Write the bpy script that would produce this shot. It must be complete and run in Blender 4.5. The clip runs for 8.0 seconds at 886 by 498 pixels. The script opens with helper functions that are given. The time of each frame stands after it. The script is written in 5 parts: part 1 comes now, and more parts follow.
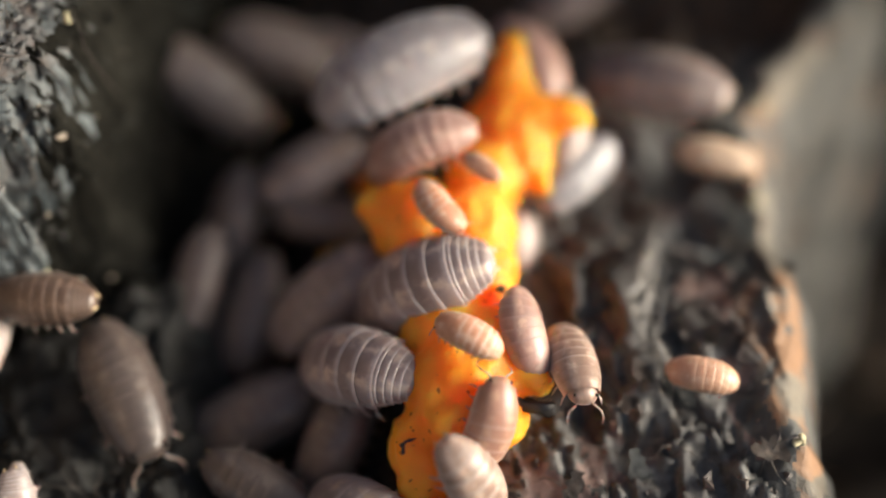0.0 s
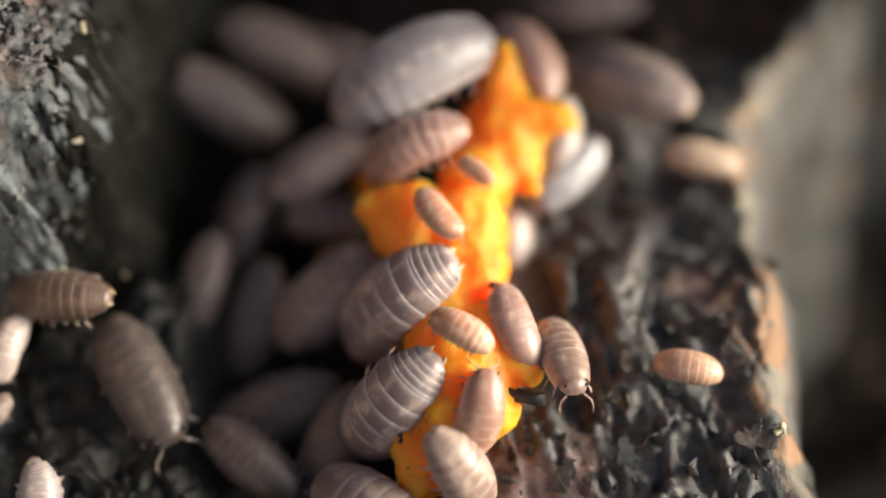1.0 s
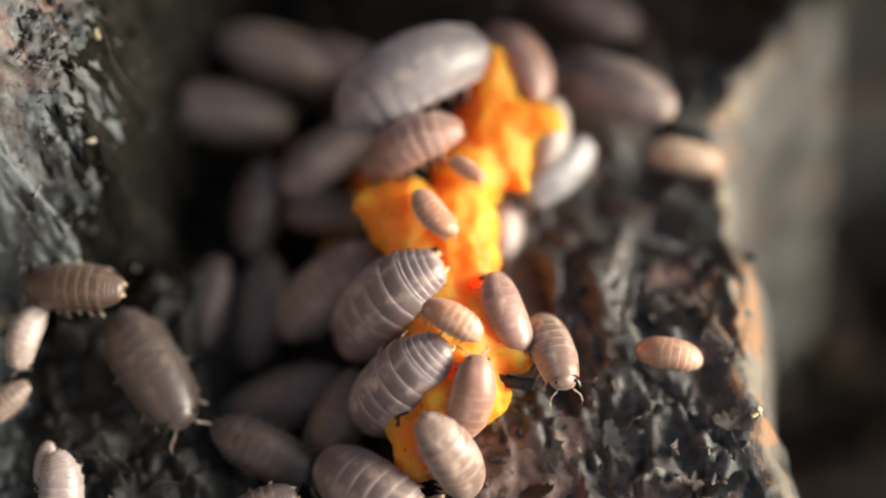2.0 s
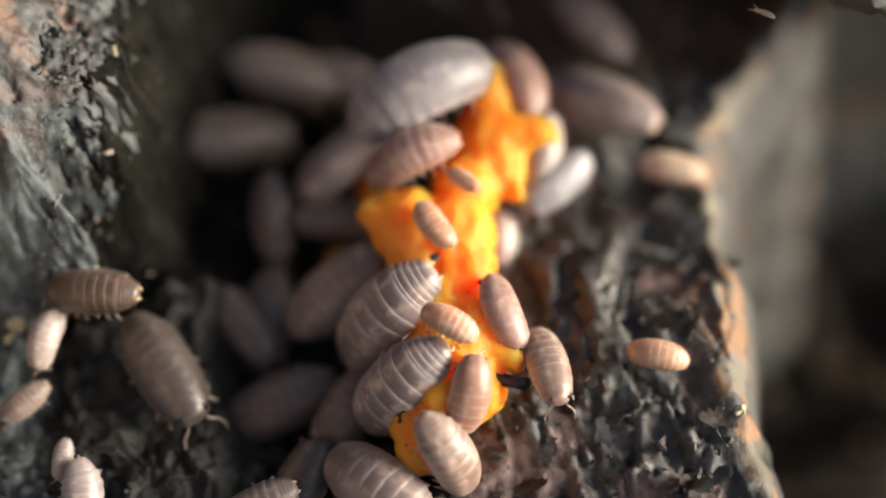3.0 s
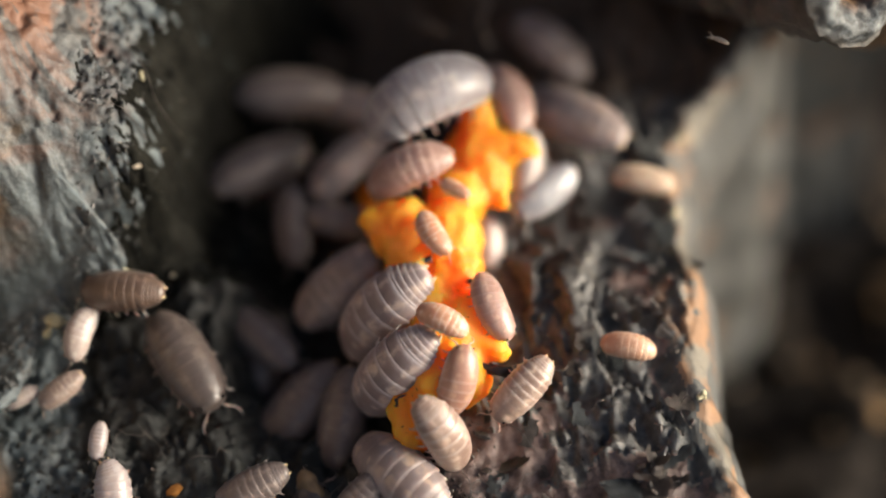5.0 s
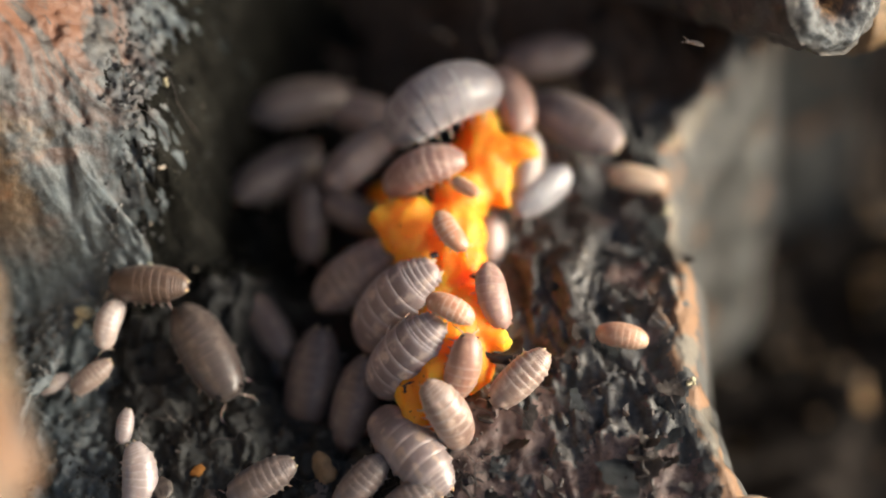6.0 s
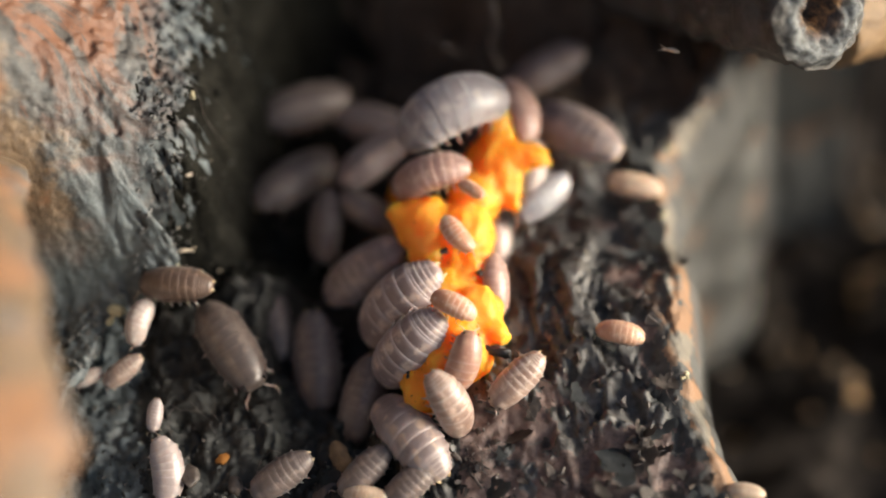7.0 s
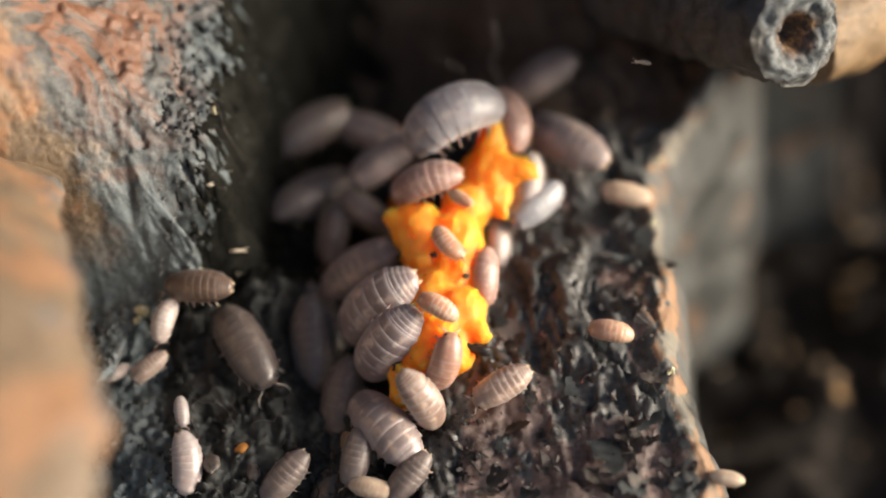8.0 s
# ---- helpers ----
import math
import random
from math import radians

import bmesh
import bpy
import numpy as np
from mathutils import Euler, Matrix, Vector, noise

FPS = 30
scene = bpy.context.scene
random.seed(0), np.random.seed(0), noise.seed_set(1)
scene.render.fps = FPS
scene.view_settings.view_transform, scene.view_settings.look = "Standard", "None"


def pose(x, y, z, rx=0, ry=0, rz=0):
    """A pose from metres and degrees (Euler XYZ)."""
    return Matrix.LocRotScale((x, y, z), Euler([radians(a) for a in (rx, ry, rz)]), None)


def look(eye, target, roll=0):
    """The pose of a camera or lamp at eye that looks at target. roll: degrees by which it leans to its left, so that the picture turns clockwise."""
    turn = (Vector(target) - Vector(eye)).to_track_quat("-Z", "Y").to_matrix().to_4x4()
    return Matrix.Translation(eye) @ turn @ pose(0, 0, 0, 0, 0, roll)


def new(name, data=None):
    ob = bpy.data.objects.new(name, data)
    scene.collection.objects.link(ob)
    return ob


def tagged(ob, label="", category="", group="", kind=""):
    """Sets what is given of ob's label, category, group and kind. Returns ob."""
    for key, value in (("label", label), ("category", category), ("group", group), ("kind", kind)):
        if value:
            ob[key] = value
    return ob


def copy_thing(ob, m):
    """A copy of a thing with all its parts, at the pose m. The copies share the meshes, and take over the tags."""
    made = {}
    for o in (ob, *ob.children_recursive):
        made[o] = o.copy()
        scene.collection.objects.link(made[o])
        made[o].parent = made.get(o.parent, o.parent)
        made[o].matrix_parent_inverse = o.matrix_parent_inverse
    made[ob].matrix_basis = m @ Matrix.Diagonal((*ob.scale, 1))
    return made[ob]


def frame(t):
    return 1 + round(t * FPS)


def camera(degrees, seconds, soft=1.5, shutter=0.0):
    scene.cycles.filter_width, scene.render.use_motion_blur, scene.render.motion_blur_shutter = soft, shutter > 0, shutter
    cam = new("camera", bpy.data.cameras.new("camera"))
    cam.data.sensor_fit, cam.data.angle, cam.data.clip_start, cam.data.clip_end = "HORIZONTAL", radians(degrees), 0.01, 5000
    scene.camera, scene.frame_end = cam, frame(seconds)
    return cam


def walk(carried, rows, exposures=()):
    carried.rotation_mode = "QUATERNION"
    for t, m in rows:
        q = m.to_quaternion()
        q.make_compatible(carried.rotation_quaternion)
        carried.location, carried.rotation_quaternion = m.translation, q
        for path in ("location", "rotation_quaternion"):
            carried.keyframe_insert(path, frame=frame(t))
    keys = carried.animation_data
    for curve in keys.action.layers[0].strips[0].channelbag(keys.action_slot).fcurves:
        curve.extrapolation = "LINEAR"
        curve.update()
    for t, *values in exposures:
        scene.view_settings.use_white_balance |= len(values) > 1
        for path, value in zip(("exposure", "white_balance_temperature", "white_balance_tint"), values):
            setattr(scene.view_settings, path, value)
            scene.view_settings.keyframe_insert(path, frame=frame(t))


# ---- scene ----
MM = 0.001  # the place is a few centimetres wide: lengths below are in millimetres

cam = camera(32.0, 8.0, soft=2.0)
PATH = [
    (0, 4.18, -50.91, 93.24, 33.00, 4.65, 4.72),
    (0.5, 4.39, -52.05, 95.52, 32.98, 4.73, 4.75),
    (1, 4.92, -53.60, 98.02, 32.78, 4.68, 4.66),
    (1.5, 5.27, -55.18, 100.92, 32.57, 4.62, 4.52),
    (3, 6.35, -61.46, 108.32, 33.26, 4.54, 4.48),
    (3.5, 6.25, -62.37, 111.78, 32.91, 4.47, 4.33),
    (4, 6.56, -65.76, 113.80, 33.69, 4.30, 4.21),
    (4.5, 7.86, -68.37, 116.42, 33.89, 4.49, 4.35),
    (6, 9.68, -75.28, 128.32, 33.47, 4.80, 4.46),
    (6.5, 10.32, -78.52, 131.89, 33.80, 4.96, 4.60),
    (7, 11.23, -80.87, 136.67, 33.62, 5.20, 4.74),
    (7.5, 12.04, -84.37, 141.51, 33.78, 5.29, 4.81),
    (8, 14.26, -88.04, 146.41, 34.03, 5.71, 5.09),
]
walk(cam, [(t, pose(x * MM, y * MM, z * MM, rx, ry, rz)) for t, x, y, z, rx, ry, rz in PATH],
     exposures=[(0, 0.80, 6750, 9), (8, 0.80, 6750, 9)])

# ---- light: a soft window-like sky high on the right, overcast ----
world = bpy.data.worlds.new("sky")
scene.world = world
world.use_nodes = True
wt = world.node_tree
sky = wt.nodes.new("ShaderNodeTexSky")
sky.sky_type = "NISHITA"
sky.sun_disc = False
sky.air_density, sky.dust_density, sky.ozone_density = 0.7, 3.0, 0.4
sky.sun_elevation, sky.sun_rotation = radians(15), radians(88)
wt.links.new(sky.outputs[0], wt.nodes["Background"].inputs[0])
wt.nodes["Background"].inputs[1].default_value = 0.105

sun_data = bpy.data.lights.new("sun", "SUN")
sun_data.energy, sun_data.angle, sun_data.color = 4.4, radians(30), (1.0, 0.95, 0.88)
sun = new("sun", sun_data)
sun.matrix_world = look((0.965, 0.03, 0.2588), (0, 0, 0))


# ---- materials ----
def tree(name, rough=0.6, spec=0.4):
    m = bpy.data.materials.new(name)
    m.use_nodes = True
    b = m.node_tree.nodes["Principled BSDF"]
    b.inputs["Roughness"].default_value = rough
    b.inputs["Specular IOR Level"].default_value = spec
    return m, m.node_tree, b


def node(nt, kind, **values):
    n = nt.nodes.new(kind)
    for key, value in values.items():
        n.inputs[key].default_value = value
    return n


def noise_tex(nt, scale, detail=4, rough=0.6, coords=None, distortion=0.0):
    n = node(nt, "ShaderNodeTexNoise", Scale=scale, Detail=detail, Roughness=rough, Distortion=distortion)
    if coords is not None:
        nt.links.new(coords, n.inputs["Vector"])
    return n


def ramp(nt, fac, stops):
    r = nt.nodes.new("ShaderNodeValToRGB")
    els = r.color_ramp.elements
    while len(els) < len(stops):
        els.new(0.5)
    for e, (at, col) in zip(els, stops):
        e.position, e.color = at, (*col, 1)
    nt.links.new(fac, r.inputs[0])
    return r.outputs[0]


def mix(nt, fac, a, b, mode="MIX"):
    n = nt.nodes.new("ShaderNodeMix")
    n.data_type, n.blend_type = "RGBA", mode
    for socket, value in ((n.inputs[0], fac), (n.inputs[6], a), (n.inputs[7], b)):
        if isinstance(value, bpy.types.NodeSocket):
            nt.links.new(value, socket)
        elif isinstance(value, (int, float)):
            socket.default_value = value
        else:
            socket.default_value = (*value, 1)
    return n.outputs[2]


def bump(nt, b, height, strength, distance):
    n = node(nt, "ShaderNodeBump", Strength=strength, Distance=distance)
    nt.links.new(height, n.inputs["Height"])
    nt.links.new(n.outputs[0], b.inputs["Normal"])


def coords_of(nt):
    return nt.nodes.new("ShaderNodeTexCoord").outputs["Object"]


def factor(nt, a, b, mode="MULTIPLY"):
    """Two values joined into one."""
    n = nt.nodes.new("ShaderNodeMath")
    n.operation = mode
    for socket, value in zip(n.inputs, (a, b)):
        if isinstance(value, bpy.types.NodeSocket):
            nt.links.new(value, socket)
        else:
            socket.default_value = value
    return n.outputs[0]


def shell_material(name, base, dark, pale, sss=0.1, margin=None, rough=0.36):
    """Isopod shell; u runs across the back, v along one plate: dusky midline, pale blotches beside it, pale hind edge and skirts."""
    margin = margin or base
    m, nt, b = tree(name, rough, 0.6)
    co = coords_of(nt)
    info = nt.nodes.new("ShaderNodeObjectInfo")
    uv = nt.nodes.new("ShaderNodeSeparateXYZ")
    nt.links.new(nt.nodes.new("ShaderNodeTexCoord").outputs["UV"], uv.inputs[0])
    fine = noise_tex(nt, 2600, 5, 0.65, co)
    wide = noise_tex(nt, 480, 5, 0.62, co, 0.5)
    blotch = noise_tex(nt, 900, 3, 0.5, co, 0.3)
    across = factor(nt, factor(nt, factor(nt, uv.outputs[0], 0.5, "SUBTRACT"), 0.0, "ABSOLUTE"), 2.0)
    ragged = factor(nt, across, factor(nt, factor(nt, blotch.outputs[0], 0.5, "SUBTRACT"), 0.35), "ADD")
    along = uv.outputs[1]
    grey = lambda *stops: [(at, (v, v, v)) for at, v in stops]
    col = mix(nt, ramp(nt, wide.outputs[0], grey((0.36, 0.35), (0.6, 1))), dark, base)
    col = mix(nt, factor(nt, ramp(nt, ragged, grey((0.0, 0.75), (0.12, 0.6), (0.2, 0))), ramp(nt, along, grey((0.1, 1), (0.72, 0.8), (0.82, 0)))), col, dark)
    spots = factor(nt, ramp(nt, ragged, grey((0.16, 0), (0.24, 0.9), (0.4, 0.7), (0.52, 0))), ramp(nt, blotch.outputs[0], grey((0.46, 0), (0.58, 1))))
    col = mix(nt, spots, col, pale)
    col = mix(nt, ramp(nt, along, grey((0.0, 0.35), (0.22, 0.12), (0.4, 0))), col, dark)
    col = mix(nt, ramp(nt, along, grey((0.78, 0), (0.93, 0.42), (1.0, 0.42))), col, margin)
    col = mix(nt, ramp(nt, across, grey((0.72, 0), (0.92, 0.9))), col, margin)
    tint = ramp(nt, info.outputs["Random"], [(0.0, (0.9, 0.88, 0.89)), (1.0, (1.0, 1.0, 1.0))])
    col = mix(nt, 1.0, col, tint, "MULTIPLY")
    nt.links.new(col, b.inputs["Base Color"])
    nt.links.new(ramp(nt, fine.outputs[0], grey((0.3, rough - 0.1), (0.7, rough + 0.14))), b.inputs["Roughness"])
    b.inputs["Subsurface Weight"].default_value = sss
    b.inputs["Subsurface Radius"].default_value = (1.0, 0.55, 0.4)
    b.inputs["Subsurface Scale"].default_value = 0.0008
    b.inputs["Sheen Weight"].default_value = 0.1
    b.inputs["Sheen Roughness"].default_value = 0.4
    bump(nt, b, fine.outputs[0], 0.25, 0.00012)
    return m


SHELL = {
    # colour: (base, dark, pale spots, subsurface, margin)
    "grey": ((0.285, 0.235, 0.228), (0.155, 0.115, 0.105), (0.42, 0.31, 0.235), 0.25, (0.35, 0.285, 0.26)),
    "bluegrey": ((0.33, 0.315, 0.325), (0.21, 0.19, 0.195), (0.42, 0.38, 0.36), 0.3, (0.48, 0.46, 0.46)),
    "mauve": ((0.33, 0.27, 0.265), (0.18, 0.13, 0.12), (0.58, 0.46, 0.38), 0.3, (0.48, 0.43, 0.42)),
    # next two: the grey shell darkened to stand for shade in the hollow
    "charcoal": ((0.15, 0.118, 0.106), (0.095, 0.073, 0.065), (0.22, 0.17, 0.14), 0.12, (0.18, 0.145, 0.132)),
    "deepshade": ((0.095, 0.073, 0.063), (0.058, 0.044, 0.038), (0.14, 0.11, 0.09), 0.05, (0.13, 0.104, 0.092)),
    "slate": ((0.27, 0.27, 0.285), (0.20, 0.20, 0.215), (0.34, 0.33, 0.32), 0.08, (0.42, 0.41, 0.43)),
    "pink": ((0.40, 0.25, 0.21), (0.30, 0.18, 0.15), (0.52, 0.36, 0.28), 0.4, (0.48, 0.33, 0.28)),
    "pinkstripe": ((0.40, 0.225, 0.165), (0.28, 0.14, 0.10), (0.5, 0.32, 0.22), 0.4, (0.60, 0.46, 0.40)),
    "juvenile": ((0.62, 0.34, 0.22), (0.50, 0.23, 0.13), (0.72, 0.5, 0.38), 0.6, (0.76, 0.62, 0.54)),
    "tan": ((0.34, 0.245, 0.20), (0.20, 0.125, 0.095), (0.52, 0.40, 0.32), 0.35, (0.54, 0.46, 0.41)),
    # brown animal by the bark edge, darkened further for the shade there
    "brown": ((0.11, 0.072, 0.053), (0.075, 0.048, 0.035), (0.15, 0.10, 0.075), 0.08, (0.12, 0.08, 0.06)),
    "pale": ((0.37, 0.31, 0.28), (0.29, 0.235, 0.21), (0.45, 0.39, 0.35), 0.25, (0.45, 0.40, 0.37)),
    "palebrown": ((0.27, 0.205, 0.17), (0.19, 0.135, 0.115), (0.36, 0.30, 0.26), 0.15, (0.33, 0.265, 0.23)),
    "pinkpale": ((0.33, 0.28, 0.268), (0.25, 0.205, 0.195), (0.40, 0.35, 0.325), 0.2, (0.42, 0.375, 0.36)),
    "cream": ((0.52, 0.39, 0.28), (0.42, 0.30, 0.21), (0.6, 0.48, 0.36), 0.3, (0.58, 0.46, 0.35)),
    "orange": ((0.56, 0.33, 0.22), (0.46, 0.25, 0.16), (0.6, 0.4, 0.28), 0.3, (0.58, 0.37, 0.26)),
}
SHELL_MATS = {}


def shell(colour):
    if colour not in SHELL_MATS:
        base, dark, pale, sss, margin = SHELL[colour]
        SHELL_MATS[colour] = shell_material("shell_" + colour, base, dark, pale, sss, margin)
    return SHELL_MATS[colour]


def leg_material():
    m, nt, b = tree("leg_chitin", 0.4, 0.4)
    col = ramp(nt, noise_tex(nt, 1500, 3, 0.5, coords_of(nt)).outputs[0], [(0.3, (0.30, 0.225, 0.19)), (0.7, (0.52, 0.43, 0.38))])
    nt.links.new(col, b.inputs["Base Color"])
    b.inputs["Subsurface Weight"].default_value = 0.2
    b.inputs["Subsurface Scale"].default_value = 0.0004
    return m


def dark_material(name, colour, rough=0.3):
    m, nt, b = tree(name, rough, 0.5)
    col = ramp(nt, noise_tex(nt, 2500, 3, 0.6, coords_of(nt)).outputs[0], [(0.3, tuple(c * 0.6 for c in colour)), (0.7, colour)])
    nt.links.new(col, b.inputs["Base Color"])
    return m


def food_material():
    m, nt, b = tree("orange_food_flesh", 0.52, 0.3)
    co = coords_of(nt)
    wide, fine = noise_tex(nt, 210, 4, 0.55, co), noise_tex(nt, 1500, 5, 0.65, co)
    col = ramp(nt, wide.outputs[0], [(0.3, (0.88, 0.235, 0.014)), (0.5, (0.91, 0.30, 0.028)), (0.7, (0.93, 0.39, 0.06))])
    specks = ramp(nt, noise_tex(nt, 2100, 2, 0.4, co).outputs[0], [(0.70, (0, 0, 0)), (0.715, (1, 1, 1))])
    col = mix(nt, mix(nt, 0.7, (0, 0, 0), specks), col, (0.10, 0.035, 0.012))
    nt.links.new(col, b.inputs["Base Color"])
    b.inputs["Subsurface Weight"].default_value = 1.0
    b.inputs["Subsurface Radius"].default_value = (1.0, 0.34, 0.08)
    b.inputs["Subsurface Scale"].default_value = 0.007
    bump(nt, b, mix(nt, 0.4, wide.outputs[0], fine.outputs[0]), 0.5, 0.0005)
    return m


def bark_material(name, dark, mid, rust, rust_at):
    m, nt, b = tree(name, 0.6, 0.5)
    co = coords_of(nt)
    wide = noise_tex(nt, 85, 5, 0.6, co, 0.6)
    patch = noise_tex(nt, 110, 4, 0.55, co, 1.2)
    fine = noise_tex(nt, 900, 6, 0.7, co)
    col = mix(nt, ramp(nt, fine.outputs[0], [(0.36, (0, 0, 0)), (0.64, (1, 1, 1))]), dark, mid)
    col = mix(nt, ramp(nt, wide.outputs[0], [(0.40, (0, 0, 0)), (0.62, (0.7, 0.7, 0.7))]), col, tuple(c * 1.5 for c in mid))
    col = mix(nt, ramp(nt, patch.outputs[0], [(rust_at, (0, 0, 0)), (rust_at + 0.07, (1, 1, 1))]), col, rust)
    nt.links.new(col, b.inputs["Base Color"])
    nt.links.new(ramp(nt, wide.outputs[0], [(0.35, (0.32,) * 3), (0.65, (0.75,) * 3)]), b.inputs["Roughness"])
    bump(nt, b, fine.outputs[0], 0.6, 0.0005)
    return m


def end_grain_material():
    """The broken end of a branch: black centre, a rust ring, pale weathered wood, dark bark at the rim."""
    m, nt, b = tree("branch_end", 0.6, 0.4)
    co = coords_of(nt)
    fine, wide = noise_tex(nt, 900, 6, 0.7, co), noise_tex(nt, 260, 4, 0.6, co, 0.5)
    flat = nt.nodes.new("ShaderNodeVectorMath")
    flat.operation = "MULTIPLY"
    nt.links.new(co, flat.inputs[0])
    flat.inputs[1].default_value = (0, 1, 1)
    reach = nt.nodes.new("ShaderNodeVectorMath")
    reach.operation = "LENGTH"
    nt.links.new(flat.outputs[0], reach.inputs[0])
    r = factor(nt, reach.outputs["Value"], 1 / 0.006)
    r = factor(nt, r, factor(nt, factor(nt, wide.outputs[0], 0.5, "SUBTRACT"), 0.7), "ADD")
    col = ramp(nt, r, [(0.16, (0.012, 0.010, 0.010)), (0.24, (0.06, 0.03, 0.02)), (0.32, (0.34, 0.19, 0.085)), (0.42, (0.10, 0.065, 0.05)),
                       (0.54, (0.13, 0.14, 0.14)), (0.76, (0.20, 0.215, 0.215)), (0.86, (0.06, 0.06, 0.058)), (0.96, (0.14, 0.13, 0.115))])
    col = mix(nt, ramp(nt, fine.outputs[0], [(0.42, (0.8, 0.8, 0.8)), (0.58, (0, 0, 0))]), col, (0.03, 0.029, 0.028))
    nt.links.new(col, b.inputs["Base Color"])
    bump(nt, b, mix(nt, 0.5, fine.outputs[0], wide.outputs[0]), 0.8, 0.0006)
    return m


def span(nt, value, lo, hi):
    """Runs smoothly from 0 at lo to 1 at hi."""
    n = node(nt, "ShaderNodeMapRange")
    n.interpolation_type = "SMOOTHSTEP"
    nt.links.new(value, n.inputs["Value"])
    n.inputs["From Min"].default_value, n.inputs["From Max"].default_value = lo, hi
    return n.outputs[0]


def old_bark_material():
    """Pebbled blue-grey at the rim, rust-veined further back, worn bare and tan at the outer edge."""
    m, nt, b = tree("old_bark", 0.6, 0.5)
    co = coords_of(nt)
    fine, wide = noise_tex(nt, 900, 6, 0.7, co), noise_tex(nt, 110, 5, 0.6, co, 0.6)
    vein = noise_tex(nt, 75, 5, 0.6, co, 1.4)
    # the borders of the zones wander
    drift = nt.nodes.new("ShaderNodeVectorMath")
    drift.operation = "MULTIPLY_ADD"
    nt.links.new(noise_tex(nt, 130, 5, 0.65, co).outputs["Color"], drift.inputs[0])
    drift.inputs[1].default_value = (0.026, 0.026, 0.0)
    nt.links.new(co, drift.inputs[2])
    at = nt.nodes.new("ShaderNodeSeparateXYZ")
    nt.links.new(drift.outputs[0], at.inputs[0])
    x, y = at.outputs[0], at.outputs[1]
    grain = ramp(nt, fine.outputs[0], [(0.36, (0, 0, 0)), (0.64, (1, 1, 1))])
    rim = mix(nt, grain, (0.014, 0.017, 0.018), (0.074, 0.092, 0.099))
    rim = mix(nt, ramp(nt, wide.outputs[0], [(0.42, (0, 0, 0)), (0.62, (0.7, 0.7, 0.7))]), rim, (0.115, 0.139, 0.147))
    back = mix(nt, grain, (0.032, 0.030, 0.028), (0.092, 0.080, 0.068))
    streak = ramp(nt, vein.outputs[0], [(0.445, (0, 0, 0)), (0.485, (0.85, 0.85, 0.85)), (0.53, (0.75, 0.75, 0.75)), (0.58, (0, 0, 0))])
    back = mix(nt, streak, back, (0.18, 0.074, 0.036))
    tan = mix(nt, grain, (0.11, 0.078, 0.05), (0.20, 0.142, 0.09))
    tan = mix(nt, ramp(nt, wide.outputs[0], [(0.5, (0, 0, 0)), (0.6, (1, 1, 1))]), tan, (0.25, 0.13, 0.066))
    inner = nt.nodes.new("ShaderNodeMath")
    inner.operation = "MULTIPLY"
    nt.links.new(span(nt, x, -0.021, -0.034), inner.inputs[0])
    nt.links.new(span(nt, y, 0.018, 0.032), inner.inputs[1])
    col = mix(nt, inner.outputs[0], rim, back)
    bare = nt.nodes.new("ShaderNodeMath")
    bare.operation = "MULTIPLY"
    slant = nt.nodes.new("ShaderNodeMath")
    slant.operation = "MULTIPLY_ADD"
    nt.links.new(y, slant.inputs[0])
    slant.inputs[1].default_value = 0.48
    nt.links.new(x, slant.inputs[2])
    nt.links.new(span(nt, slant.outputs[0], -0.0225, -0.0285), bare.inputs[0])
    nt.links.new(span(nt, y, 0.054, 0.026), bare.inputs[1])
    high = nt.nodes.new("ShaderNodeMath")
    high.operation = "MULTIPLY"
    nt.links.new(bare.outputs[0], high.inputs[0])
    nt.links.new(span(nt, at.outputs[2], 0.002, 0.012), high.inputs[1])
    col = mix(nt, high.outputs[0], col, tan)
    nt.links.new(col, b.inputs["Base Color"])
    nt.links.new(ramp(nt, wide.outputs[0], [(0.35, (0.32,) * 3), (0.65, (0.75,) * 3)]), b.inputs["Roughness"])
    cells = node(nt, "ShaderNodeTexVoronoi", Scale=950)
    nt.links.new(co, cells.inputs["Vector"])
    pits = ramp(nt, cells.outputs["Distance"], [(0.15, (1, 1, 1)), (0.75, (0, 0, 0))])
    bump(nt, b, mix(nt, 0.25, fine.outputs[0], pits), 0.6, 0.0005)
    return m


def soil_material(name, dark, mid, pale, wet=1.0):
    m, nt, b = tree(name, 0.7, 0.5 * wet)
    co = coords_of(nt)
    wide, fine = noise_tex(nt, 160, 4, 0.6, co), noise_tex(nt, 1100, 6, 0.72, co)
    col = mix(nt, ramp(nt, fine.outputs[0], [(0.35, (0, 0, 0)), (0.68, (1, 1, 1))]), dark, mid)
    col = mix(nt, ramp(nt, wide.outputs[0], [(0.50, (0, 0, 0)), (0.70, (0.6, 0.6, 0.6))]), col, pale)
    nt.links.new(col, b.inputs["Base Color"])
    nt.links.new(ramp(nt, fine.outputs[0], [(0.38, (0.9 - 0.63 * wet,) * 3), (0.68, (0.95 - 0.25 * wet,) * 3)]), b.inputs["Roughness"])
    bump(nt, b, fine.outputs[0], 0.45, 0.0003)
    return m


